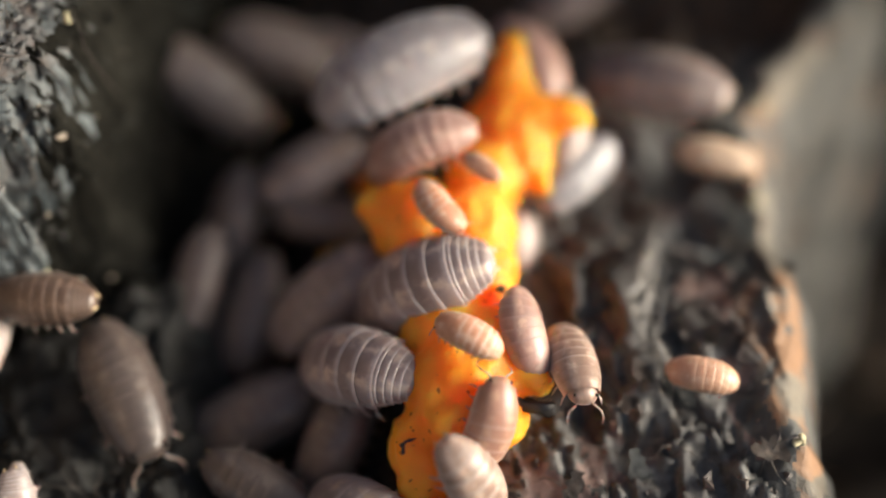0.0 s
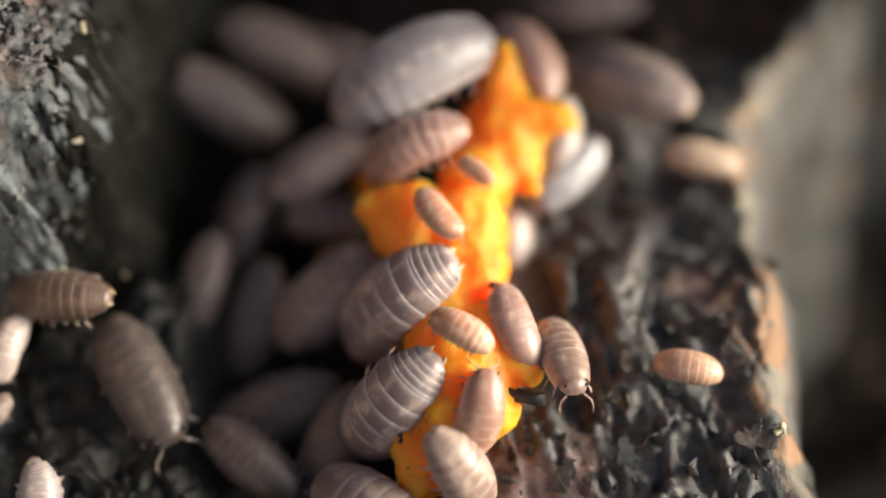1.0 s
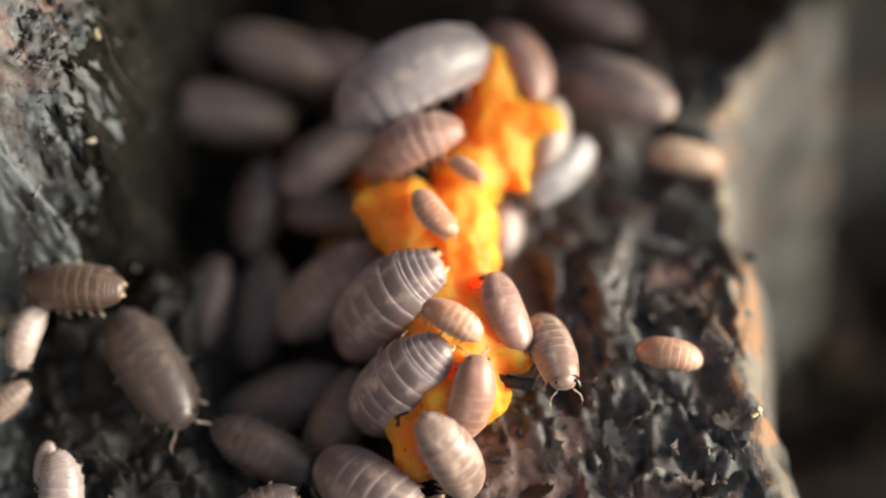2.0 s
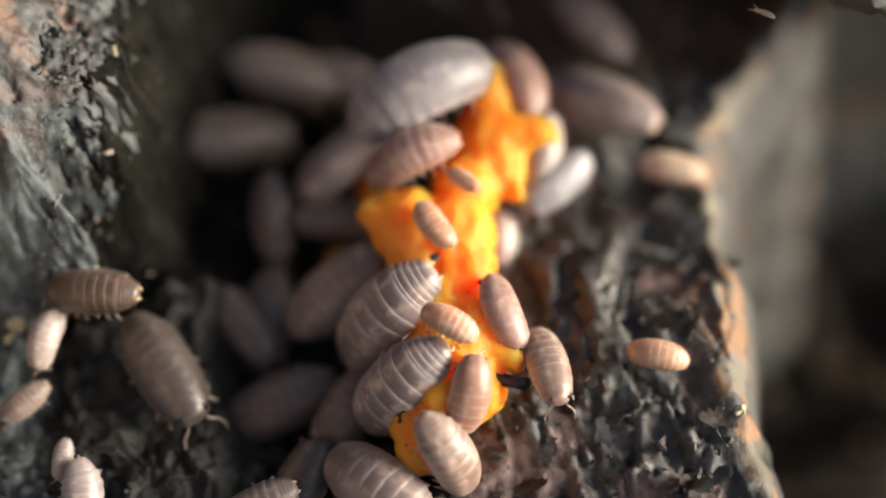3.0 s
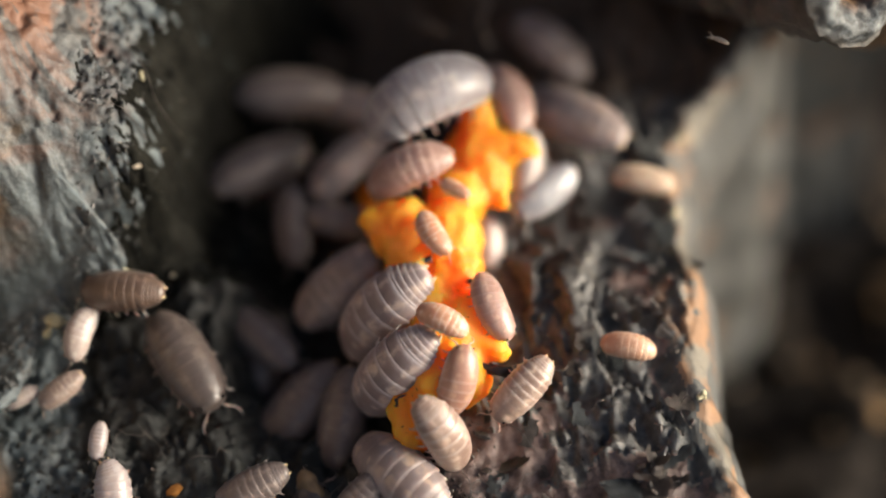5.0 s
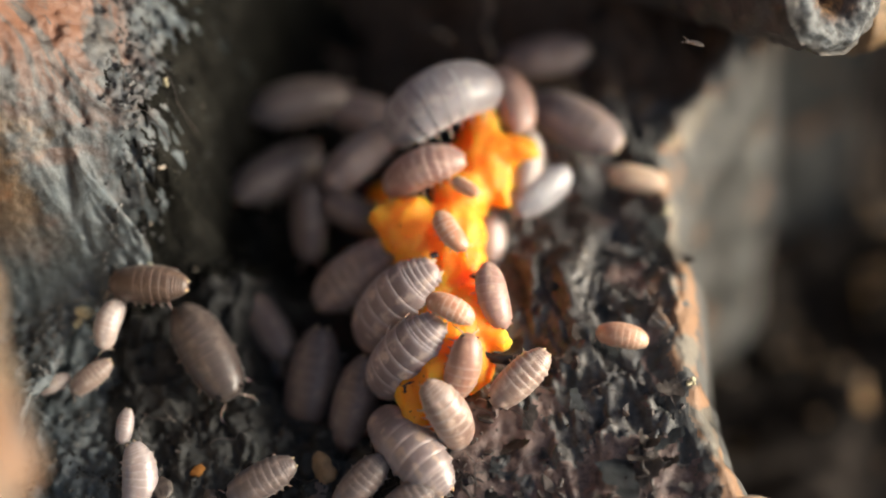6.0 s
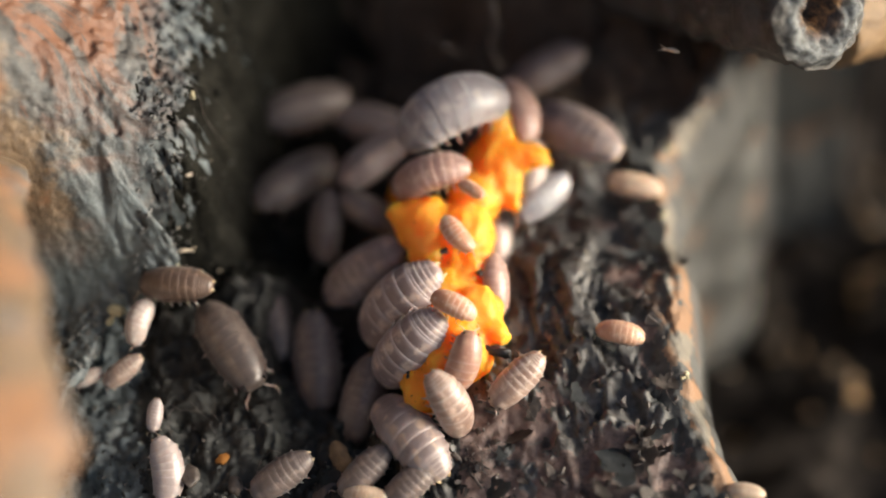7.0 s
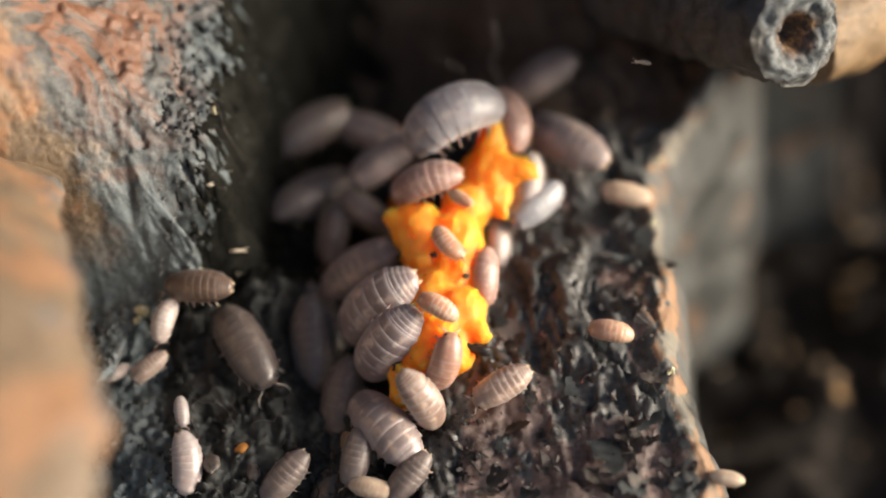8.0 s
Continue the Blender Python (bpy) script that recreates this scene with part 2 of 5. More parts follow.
MAT_LEG = leg_material()
MAT_TAIL = shell_material("pale_tail_limb", (0.52, 0.38, 0.22), (0.42, 0.28, 0.16), (0.6, 0.48, 0.3), 0.2)
MAT_EYE = dark_material("isopod_eye", (0.012, 0.01, 0.01), 0.2)
MAT_FOOD = food_material()
MAT_CHAR = dark_material("charred_crust", (0.02, 0.018, 0.018), 0.5)
MAT_BARK = old_bark_material()
MAT_RIDGE = bark_material("ridge_bark", (0.024, 0.025, 0.024), (0.066, 0.067, 0.063), (0.15, 0.085, 0.05), 0.60)
MAT_SOIL = soil_material("dark_soil", (0.028, 0.025, 0.022), (0.128, 0.122, 0.114), (0.20, 0.205, 0.20), 0.95)
# next two: moss and loam of the hollow, darkened to stand for shade
MAT_SHADE_MOSS = soil_material("shade_dark_mossy_soil", (0.005, 0.005, 0.0045), (0.016, 0.0155, 0.013), (0.026, 0.025, 0.021), 0.0)
MAT_SHADE_LOAM = soil_material("shade_dark_crumbly_loam", (0.007, 0.007, 0.0065), (0.029, 0.029, 0.026), (0.06, 0.064, 0.06), 0.7)
MAT_FAR = soil_material("far_litter", (0.008, 0.0065, 0.0055), (0.030, 0.024, 0.020), (0.075, 0.062, 0.051), 0.2)
MAT_BROWN = soil_material("brown_soil", (0.030, 0.022, 0.016), (0.13, 0.092, 0.068), (0.19, 0.145, 0.11), 0.4)
MAT_CRUMB = soil_material("soil_crumb", (0.018, 0.014, 0.012), (0.10, 0.078, 0.066), (0.16, 0.14, 0.12))
MAT_TWIG = bark_material("twig_bark", (0.014, 0.013, 0.012), (0.062, 0.062, 0.06), (0.06, 0.035, 0.022), 0.60)
MAT_WOOD = bark_material("bare_wood", (0.10, 0.06, 0.03), (0.24, 0.155, 0.08), (0.30, 0.17, 0.065), 0.55)
MAT_FLAKE = soil_material("dark_flake", (0.020, 0.016, 0.014), (0.12, 0.098, 0.086), (0.19, 0.17, 0.155))
MAT_FLAP = soil_material("slate_bark_flap", (0.03, 0.032, 0.033), (0.08, 0.088, 0.09), (0.12, 0.13, 0.13))
MAT_RUST = soil_material("rusty_scrap", (0.20, 0.08, 0.02), (0.36, 0.15, 0.03), (0.4, 0.2, 0.06), 0.4)
MAT_PEBBLE = soil_material("grey_grain", (0.04, 0.04, 0.04), (0.115, 0.118, 0.115), (0.19, 0.19, 0.18))
MAT_END = end_grain_material()
MAT_CREST = bark_material("worn_ridge", (0.07, 0.065, 0.055), (0.14, 0.125, 0.10), (0.25, 0.14, 0.075), 0.47)
MAT_RED = bark_material("red_brown_bark", (0.045, 0.028, 0.023), (0.18, 0.122, 0.104), (0.25, 0.17, 0.14), 0.57)
MAT_LICHEN_GLINT = soil_material("cream_lichen_glint", (0.36, 0.32, 0.2), (0.58, 0.54, 0.36), (0.66, 0.62, 0.44), 0.3)
MAT_CHIP = soil_material("pale_chip", (0.38, 0.30, 0.22), (0.62, 0.54, 0.42), (0.7, 0.62, 0.5))


# ---- building helpers (meshes are modelled in millimetres) ----
def mesh_of(name, bm, materials, smooth=True):
    me = bpy.data.meshes.new(name)
    bm.transform(Matrix.Scale(MM, 4))
    bm.to_mesh(me)
    bm.free()
    for m in materials:
        me.materials.append(m)
    if smooth:
        me.polygons.foreach_set("use_smooth", [True] * len(me.polygons))
    return me


def part(name, bm, material, parent=None, label=""):
    """Links a bmesh, or a mesh already made, as one object under a thing."""
    me = bm if isinstance(bm, bpy.types.Mesh) else mesh_of(name, bm, material if isinstance(material, (list, tuple)) else [material])
    ob = new(name, me)
    ob.parent = parent
    return tagged(ob, label)


def thing(name, label, category, group="", kind=""):
    return tagged(new(name), label, category, group, kind)


def tube(bm, points, radii, sides=6):
    """A tapered tube along points."""
    rings = []
    pts = [Vector(p) for p in points]
    for i, p in enumerate(pts):
        d = (pts[min(i + 1, len(pts) - 1)] - pts[max(i - 1, 0)]).normalized()
        a = d.orthogonal().normalized()
        b = d.cross(a)
        rings.append([bm.verts.new(p + radii[i] * (math.cos(k * math.tau / sides) * a + math.sin(k * math.tau / sides) * b)) for k in range(sides)])
    for r0, r1 in zip(rings, rings[1:]):
        for k in range(sides):
            bm.faces.new((r0[k], r0[(k + 1) % sides], r1[(k + 1) % sides], r1[k]))
    bm.faces.new(rings[0][::-1])
    bm.faces.new(rings[-1])
    return rings


# ---- isopods ----
# body ten long along x, head at +5; bends: curvature downwards and sideways
BENDS = {"straight": (0.045, 0.0), "arched": (0.15, 0.0), "curled": (0.25, 0.0), "bent": (0.08, 0.13), "bent2": (0.05, -0.10)}


def bent(p, kv, kh):
    x, y, z = p
    if kv:
        r = 1 / kv
        x, z = (r + z) * math.sin(x * kv), (r + z) * math.cos(x * kv) - r
    if kh:
        r = 1 / kh
        x, y = (r - y) * math.sin(x * kh), r - (r - y) * math.cos(x * kh)
    return Vector((x, y, z + 0.5 * kv * 5))


def half_width(x):
    u = min(abs(x + 0.2) / 5.35, 1.0)
    return 2.2 * (1 - u ** 2.5) ** (0.55 + 0.16 * min(max((-0.2 - x) / 4.0, 0.0), 1.0))


def half_height(x):
    u = min(abs(x) / 5.25, 1.0)
    return 1.95 * (1 - u ** 2.4) ** (0.55 + 0.14 * min(max(-x / 4.0, 0.0), 1.0))


def uv_faces(bm, where):
    """Lays (u, v) per vertex on all faces."""
    layer = bm.loops.layers.uv.new("UVMap")
    for f in bm.faces:
        for loop in f.loops:
            loop[layer].uv = where[loop.vert]


def plate(x0, x1, kv, kh, flare, sides=24, sweep=0.16, relief=0.6):
    """One back plate: a domed, ribbed shell from x0 (front) back to x1, hind edge raised, skirts drawn out to the rear."""
    bm = bmesh.new()
    where, rows = {}, []
    for along, size in [(0.0, 0.955), (0.16, 0.979), (0.4, 0.998), (0.68, 1.008), (0.9, 1.007), (1.0, 0.996), (1.03, 0.965)]:
        size = 1 + (size - 1) * relief
        row = []
        for k in range(sides + 1):
            th = radians(-104 + 208 * k / sides)
            s, c = math.sin(th), math.cos(th)
            x = x0 + (x1 - x0) * along - sweep * along * abs(s) ** 3
            xm = x0 + (x1 - x0) * (0.5 + 0.5 * along)
            w, h = half_width(xm), half_height(xm)
            drop = 0.0 if abs(s) < 0.86 else flare * (abs(s) - 0.86) / 0.14 * (0.08 + 0.26 * along)
            y = (w * size + drop) * s * (1.0 if c > 0 else 1.0 + 0.05 * flare)
            z = h * size * (abs(c) ** 0.85 if c > 0 else -0.9 * abs(c)) - 0.35 * drop
            v = bm.verts.new(bent((x, y, z), kv, kh))
            where[v] = (k / sides, min(along, 1.0))
            row.append(v)
        rows.append(row)
    for a, b in zip(rows, rows[1:]):
        for k in range(sides):
            bm.faces.new((a[k], a[k + 1], b[k + 1], b[k]))
    uv_faces(bm, where)
    return bm


def cap(x0, x1, kv, kh, front):
    """The rounded head, or the pointed tail shield, closing the shell."""
    bm = bmesh.new()
    where, rings = {}, []
    n, sides = 8, 20
    for i in range(n):
        a = i / (n - 1)
        x = x0 + (x1 - x0) * math.sin(a * math.pi / 2)
        k = max(math.cos(a * math.pi / 2), 0.04) ** (0.7 if front else 1.0)
        w, h = half_width(x0) * 0.95 * k, half_height(x0) * 0.95 * k
        ring = []
        for j in range(sides):
            t = math.tau * j / sides
            z = h * math.cos(t) if math.cos(t) > 0 else 0.35 * h * math.cos(t)
            v = bm.verts.new(bent((x, w * math.sin(t), z), kv, kh))
            turn = t if t <= math.pi else t - math.tau
            where[v] = (min(max(0.5 + turn / radians(208), 0.0), 1.0), 0.5 if front else 0.62 + 0.38 * a)
            ring.append(v)
        rings.append(ring)
    for a, b in zip(rings, rings[1:]):
        for j in range(sides):
            bm.faces.new((a[j], a[(j + 1) % sides], b[(j + 1) % sides], b[j]))
    bm.faces.new(rings[-1])
    bmesh.ops.recalc_face_normals(bm, faces=bm.faces)
    uv_faces(bm, where)
    return bm


def belly(kv, kh):
    bm = bmesh.new()
    rows = []
    for i in range(15):
        x = -3.6 + 7.4 * i / 14
        w = half_width(x) * 0.86
        rows.append([bm.verts.new(bent((x, w * u, -0.12 - 0.25 * (1 - u * u)), kv, kh)) for u in (-1, -0.5, 0, 0.5, 1)])
    for a, b in zip(rows, rows[1:]):
        for k in range(4):
            bm.faces.new((a[k], a[k + 1], b[k + 1], b[k]))
    return bm


def leg_mesh(x, side, kv, kh, reach, swing):
    bm = bmesh.new()
    w = half_width(x)
    pts = [(x, side * w * 0.45, -0.2), (x + 0.15 * swing, side * w * 0.85, -0.15), (x + 0.45 * swing, side * (w + 0.35 * reach), -0.55),
           (x + 0.62 * swing, side * (w + 0.62 * reach), -1.0), (x + 0.72 * swing, side * (w + 0.78 * reach), -1.35)]
    tube(bm, [bent(p, kv, kh) for p in pts], (0.16, 0.15, 0.11, 0.07, 0.02), 5)
    return bm


def antenna_mesh(side, kv, kh):
    bm = bmesh.new()
    pts = [(4.7, side * 0.55, 0.1), (5.2, side * 1.0, 0.1), (5.6, side * 1.55, -0.1), (6.1, side * 1.75, -0.45), (6.7, side * 1.65, -0.8)]
    tube(bm, [bent(p, kv, kh) for p in pts], (0.12, 0.11, 0.085, 0.06, 0.015), 5)
    return bm


EDGES = [4.05, 3.05, 2.1, 1.15, 0.2, -0.75, -1.7, -2.6]      # seven body plates
TAIL = [-2.6, -2.98, -3.36, -3.74, -4.1, -4.42]              # five narrow tail plates
ISOPODS, PROTO = {}, {}


def isopod_proto(variant, colour):
    """One isopod with all its parts; the others are copies. Each part remembers its station along the body."""
    kv, kh = BENDS[variant]
    skin = shell(colour)
    root = tagged(new("isopod"), "isopod", "isopod", "isopods on the bark")

    def add(name, bm, material, parent, x):
        ob = part(name, bm, material, parent)
        ob["station"] = x
        return ob

    head = add("head", cap(3.82, 4.98, kv, kh, True), skin, root, 4.0)
    for side in (-1, 1):
        bm = bmesh.new()
        bmesh.ops.create_uvsphere(bm, u_segments=8, v_segments=6, radius=0.17)
        bmesh.ops.translate(bm, vec=bent((4.42, side * 1.05, 0.75), kv, kh), verts=bm.verts)
        part("eye", bm, MAT_EYE, head)
        part("antenna", antenna_mesh(side, kv, kh), MAT_LEG, head)
    for i, (a, b) in enumerate(zip(EDGES, EDGES[1:])):
        mid = (a + b) / 2
        add("back_plate", plate(a, b - 0.30, kv, kh, 0.45), skin, root, mid)
        for side in (-1, 1):
            reach = 0.25 + 0.45 * max(0.0, math.sin(2.3 * i + 1.3 * side))
            add("leg", leg_mesh(mid - 0.1, side, kv, kh, reach, 1.2 - 0.42 * i), MAT_LEG, root, mid)
    for i, (a, b) in enumerate(zip(TAIL, TAIL[1:])):
        add("tail_plate", plate(a, b - 0.12, kv, kh, 0.05, 20, 0.12, 0.5), skin, root, (a + b) / 2)
    add("tail_shield", cap(-4.2, -5.0, kv, kh, False), skin, root, -4.4)
    for side in (-1, 1):
        bm = bmesh.new()
        tube(bm, [bent(p, kv, kh) for p in ((-4.2, side * 0.7, 0.3), (-4.6, side * 0.68, 0.3), (-4.95, side * 0.56, 0.18), (-5.2, side * 0.48, 0.1))], (0.16, 0.19, 0.16, 0.05), 8)
        add("tail_limb", bm, MAT_TAIL, root, -4.4)
    add("belly", belly(kv, kh), MAT_LEG, root, 0.0)
    return root


def isopod(key, variant, colour, size, at, label):
    x, y, z, rx, ry, rz = at
    m = pose(x * MM, y * MM, z * MM, rx, ry, rz)
    if (variant, colour) not in PROTO:
        PROTO[variant, colour] = ob = isopod_proto(variant, colour)
        ob.matrix_basis = m
    else:
        ob = PROTO[variant, colour]
        old, ob.scale = ob.scale.copy(), (1, 1, 1)
        twin = copy_thing(ob, m)
        ob.scale, ob = old, twin
    ob.scale = (size, size, size)
    ISOPODS[key] = tagged(ob, label)
    return ob


def crawl(key, rows):
    walk(ISOPODS[key], [(t, pose(x * MM, y * MM, z * MM, rx, ry, rz)) for t, x, y, z, rx, ry, rz in rows])


def station_pose(x, kv):
    """Where the body's middle line lies at x, and how it leans, for a bend downwards."""
    p = bent((x, 0, 0), kv, 0)
    return Matrix.Translation(p * MM) @ Matrix.Rotation(x * kv, 4, "Y")


def flex(key, variant, rows):
    """Curls and stretches a body: each part follows the bend at its own station."""
    kv = BENDS[variant][0]
    for ob in ISOPODS[key].children:
        x = ob["station"]
        rest = station_pose(x, kv).inverted()
        walk(ob, [(t, station_pose(x, k) @ rest) for t, k in rows])


def stride(key, spans):
    """Swings the legs of a walking isopod, each about its own root, while it is on the move."""
    legs = [o for o in ISOPODS[key].children if o.name.startswith("leg")]
    kv, kh = BENDS["straight"]
    for i, leg in enumerate(legs):
        x, side = leg["station"] - 0.1, (-1, 1)[i % 2]
        pair = round((4.0 - x) / 0.95)
        root = Matrix.Translation(bent((x, side * half_width(x) * 0.45, -0.2), kv, kh) * MM)
        rows = [(0, Matrix())]
        for t0, t1 in spans:
            n = int((t1 - t0) / 0.15)
            for k in range(1, n):
                swing = 11 * math.sin(1.9 * k + 0.9 * pair + 1.57 * side) * math.sin(math.pi * k / n)
                rows.append((t0 + 0.15 * k, root @ pose(0, 0, 0, 0, 0, swing) @ root.inverted()))
        walk(leg, rows + [(8, Matrix())])


# ---- ground and bark ----
def smooth(a, b, x):
    u = min(max((x - a) / (b - a), 0.0), 1.0)
    return u * u * (3 - 2 * u)


def ripple(x, y, size, octaves, seed=0.0, lac=2.1, h=0.9):
    return noise.fractal(Vector((x / size + seed, y / size - seed, seed * 0.37)), h, lac, octaves)


def wall_x(y):
    """Where the foot of the bark wall runs."""
    return -40.0 - 10.0 * smooth(7, -1, y) - 3.0 * smooth(-1, -20, y) + 1.5 * ripple(0, y, 11, 2, 4.2)


def ridge_x(y):
    return 16.2 + 5.0 * smooth(0, -16, y) - 1.5 * smooth(8, 18, y) + 9.0 * smooth(25, 40, y) + 0.7 * ripple(3, y, 6, 3, 9.1)


def sloped(y):
    """1 where the bark wall runs down into the hollow as a slope, 0 where its edge juts out."""
    return smooth(4, 12, y)


def lip(x, y):
    """How far the top of the bark wall juts out over its foot."""
    wx = wall_x(y)
    return 7.0 * (1 - sloped(y)) * smooth(wx + 1.2, wx - 2.2, x) * smooth(wx - 24, wx - 3, x)


def wall_lift(x, y):
    """0 on the floor, 1 on top of the bark wall."""
    wx, u = wall_x(y), sloped(y)
    t = min(max((wx + 9.0 - x + 1.4 * ripple(x, y, 4.0, 3, 64.0)) / 5.5, 0.0), 1.0)
    return (1 - u) * smooth(wx + 1.2, wx - 2.6, x) + u * t * (2 - t)


def floor_z(x, y):
    slope = -5.6 + 0.13 * (y - 3) if y < 25 else -2.7 + 0.03 * (y - 25)
    hollow = -6.5 * smooth(-5, -16, x) * smooth(-29.5, -23, x) * smooth(-12, 4, y) - 2.5 * smooth(-8, -14, x) * smooth(-29, -23, x) - 4.0 * smooth(-34, -27, x) * smooth(8, 16, y) - 5.5 * smooth(-41, -35, x) * smooth(-23, -31, x) * smooth(7, 15, y)
    # 60 term: tall back wall out of view, added to keep sky light off
    return slope + hollow - 2.0 * smooth(26, 40, y) * smooth(14, 6, x) + 26 * smooth(46, 66, y) + 60 * smooth(60, 74, y)


def ridged(x, y, size, seed):
    return 1.0 - 2.2 * abs(ripple(x, y, size, 3, seed))


def red_zone(x, y):
    """Above 0.12: bare red-brown bark shows between the soil."""
    return ripple(x, y, 5.5, 4, 40.2) + (0.075 * (-6 - y) if y < -2 else -0.30) + 0.22 * smooth(ridge_x(y) - 8, ridge_x(y) - 4, x) if x > -6 else -1.0


def trough_z(x, y):
    z = floor_z(x, y)
    wx = wall_x(y)
    lift = wall_lift(x, y)
    bank = -1.6 + 14.0 * smooth(1.5, 19, y) + 0.12 * max(0.0, y - 19) 
    bank += (0.62 * min(max(0.0, -35.0 - x), 8.0) + 22.0 * smooth(-3, 26, -42.0 - x) + 0.3 * max(0.0, -60.0 - x)) * smooth(1, 12, y)
    z = z + (bank - z) * lift
    rx = ridge_x(y)
    # ridge raised at the back so that its shadow darkens the hollow's top
    z += (0.5 + 7.0 * smooth(26, 44, y)) * smooth(rx - 5, rx - 0.5, x)
    z -= 8 * smooth(rx - 0.2, rx + 4.5, x) + 60 * smooth(rx + 2.4, rx + 7.0, x)
    q = x + lip(x, y)
    z += 0.9 * ripple(q, y, 6.0, 3, 1.3) * (1.0 - 0.55 * lift)
    wx += 6.5 * sloped(y)
    pebble = lift * smooth(7.5, 2.5, wx - x) * (0.35 + 0.65 * smooth(20, 12, y))
    z += 0.7 * pebble * abs(ripple(q, y, 0.9, 3, 3.1)) - 1.0 * smooth(0.25, 0.4, ripple(q, y, 1.6, 3, 8.8)) * lift * smooth(13, 4, wx - x)
    z += 0.10 * ripple(q, y, 1.0, 4, 7.7)
    z += 2.0 * sloped(y) * lift * (1 - lift) * (abs(ripple(x, y, 2.2, 4, 71.0)) - 0.2) + 0.5 * lift * ripple(q, y, 3.0, 4, 73.0)
    # flaky, clodded soil: plateaus broken by cracks
    open_soil = (1 - lift) * smooth(rx + 1, rx - 3, x)
    open_soil *= 1 - 0.93 * smooth(0.06, 0.2, red_zone(x, y))
    run = 0.25 * smooth(-14, -8, x)  # bark fibres run along the floor on the open side
    clods = 1.3 * smooth(0.0, 0.22, ripple(q + run * y, (1 - 2.3 * run) * y, 4.6, 4, 12.4)) + 0.7 * smooth(0.0, 0.2, ripple(q + 1.2 * run * y, (1 - 2.5 * run) * y, 2.4, 3, 52.4)) + (0.05 + 0.3 * smooth(-8, -13, x)) * smooth(0.08, 0.3, ripple(q, y, 1.3, 3, 21.4))
    crack = max(0.0, ridged(x + 0.8 * ripple(x, y, 2, 2, 2.0), 0.6 * y, 4.2, 15.2) - 0.72)
    return z + open_soil * (0.8 * clods - 2.6 * crack) + 0.25 * (1 - open_soil) * clods


def spread(a, b, lo, hi, fine, coarse):
    """Grid lines from a to b, close together between lo and hi."""
    out, v = [], a
    while v < b:
        out.append(v)
        v += fine if lo <= v < hi else coarse
    return out + [b]


def sheet(name, xs, ys, height, materials, pick=None, jut=lambda x, y: 0.0):
    nx, ny = len(xs), len(ys)
    verts = [((x + jut(x, y)) * MM, y * MM, height(x, y) * MM) for y in ys for x in xs]
    faces = [(j * nx + i, j * nx + i + 1, (j + 1) * nx + i + 1, (j + 1) * nx + i) for j in range(ny - 1) for i in range(nx - 1)]
    me = bpy.data.meshes.new(name)
    me.from_pydata(verts, [], faces)
    for m in materials:
        me.materials.append(m)
    me.polygons.foreach_set("use_smooth", [True] * len(faces))
    if pick:
        me.polygons.foreach_set("material_index", [pick(xs[i], ys[j]) for j in range(ny - 1) for i in range(nx - 1)])
    return new(name, me)


def trough_pick(x, y):
    wob = 1.6 * ripple(x, y, 3.0, 4, 5.5)
    dither = sloped(y) * (5.8 + 4.0 * ripple(x, y, 0.8, 3, 61.0) + 2.5 * ripple(x, y, 4.0, 3, 62.0))
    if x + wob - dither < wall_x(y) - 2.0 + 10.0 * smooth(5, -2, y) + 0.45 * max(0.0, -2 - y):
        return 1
    # 5: wall face and back; 4: hollow floor, both soils darkened for shade
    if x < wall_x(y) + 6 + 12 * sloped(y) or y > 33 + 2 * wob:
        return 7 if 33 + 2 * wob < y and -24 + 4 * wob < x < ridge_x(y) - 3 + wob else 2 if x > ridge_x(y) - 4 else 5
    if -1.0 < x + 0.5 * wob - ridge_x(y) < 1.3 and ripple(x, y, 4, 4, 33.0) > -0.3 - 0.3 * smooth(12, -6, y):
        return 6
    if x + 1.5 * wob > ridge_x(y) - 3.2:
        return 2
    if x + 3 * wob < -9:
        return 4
    if red_zone(x, y) > 0.12:
        return 3
    return 0


bark = sheet("bark_trough", spread(-95, 42, -72, 24, 0.27, 0.8), spread(-45, 75, -20, 34, 0.27, 0.8), trough_z, [MAT_SOIL, MAT_BARK, MAT_RIDGE, MAT_RED, MAT_SHADE_LOAM, MAT_SHADE_MOSS, MAT_CREST, MAT_BROWN], trough_pick, lip)
tagged(bark, "hollow piece of dark damp bark with soil on its floor", "bark", kind="structure")


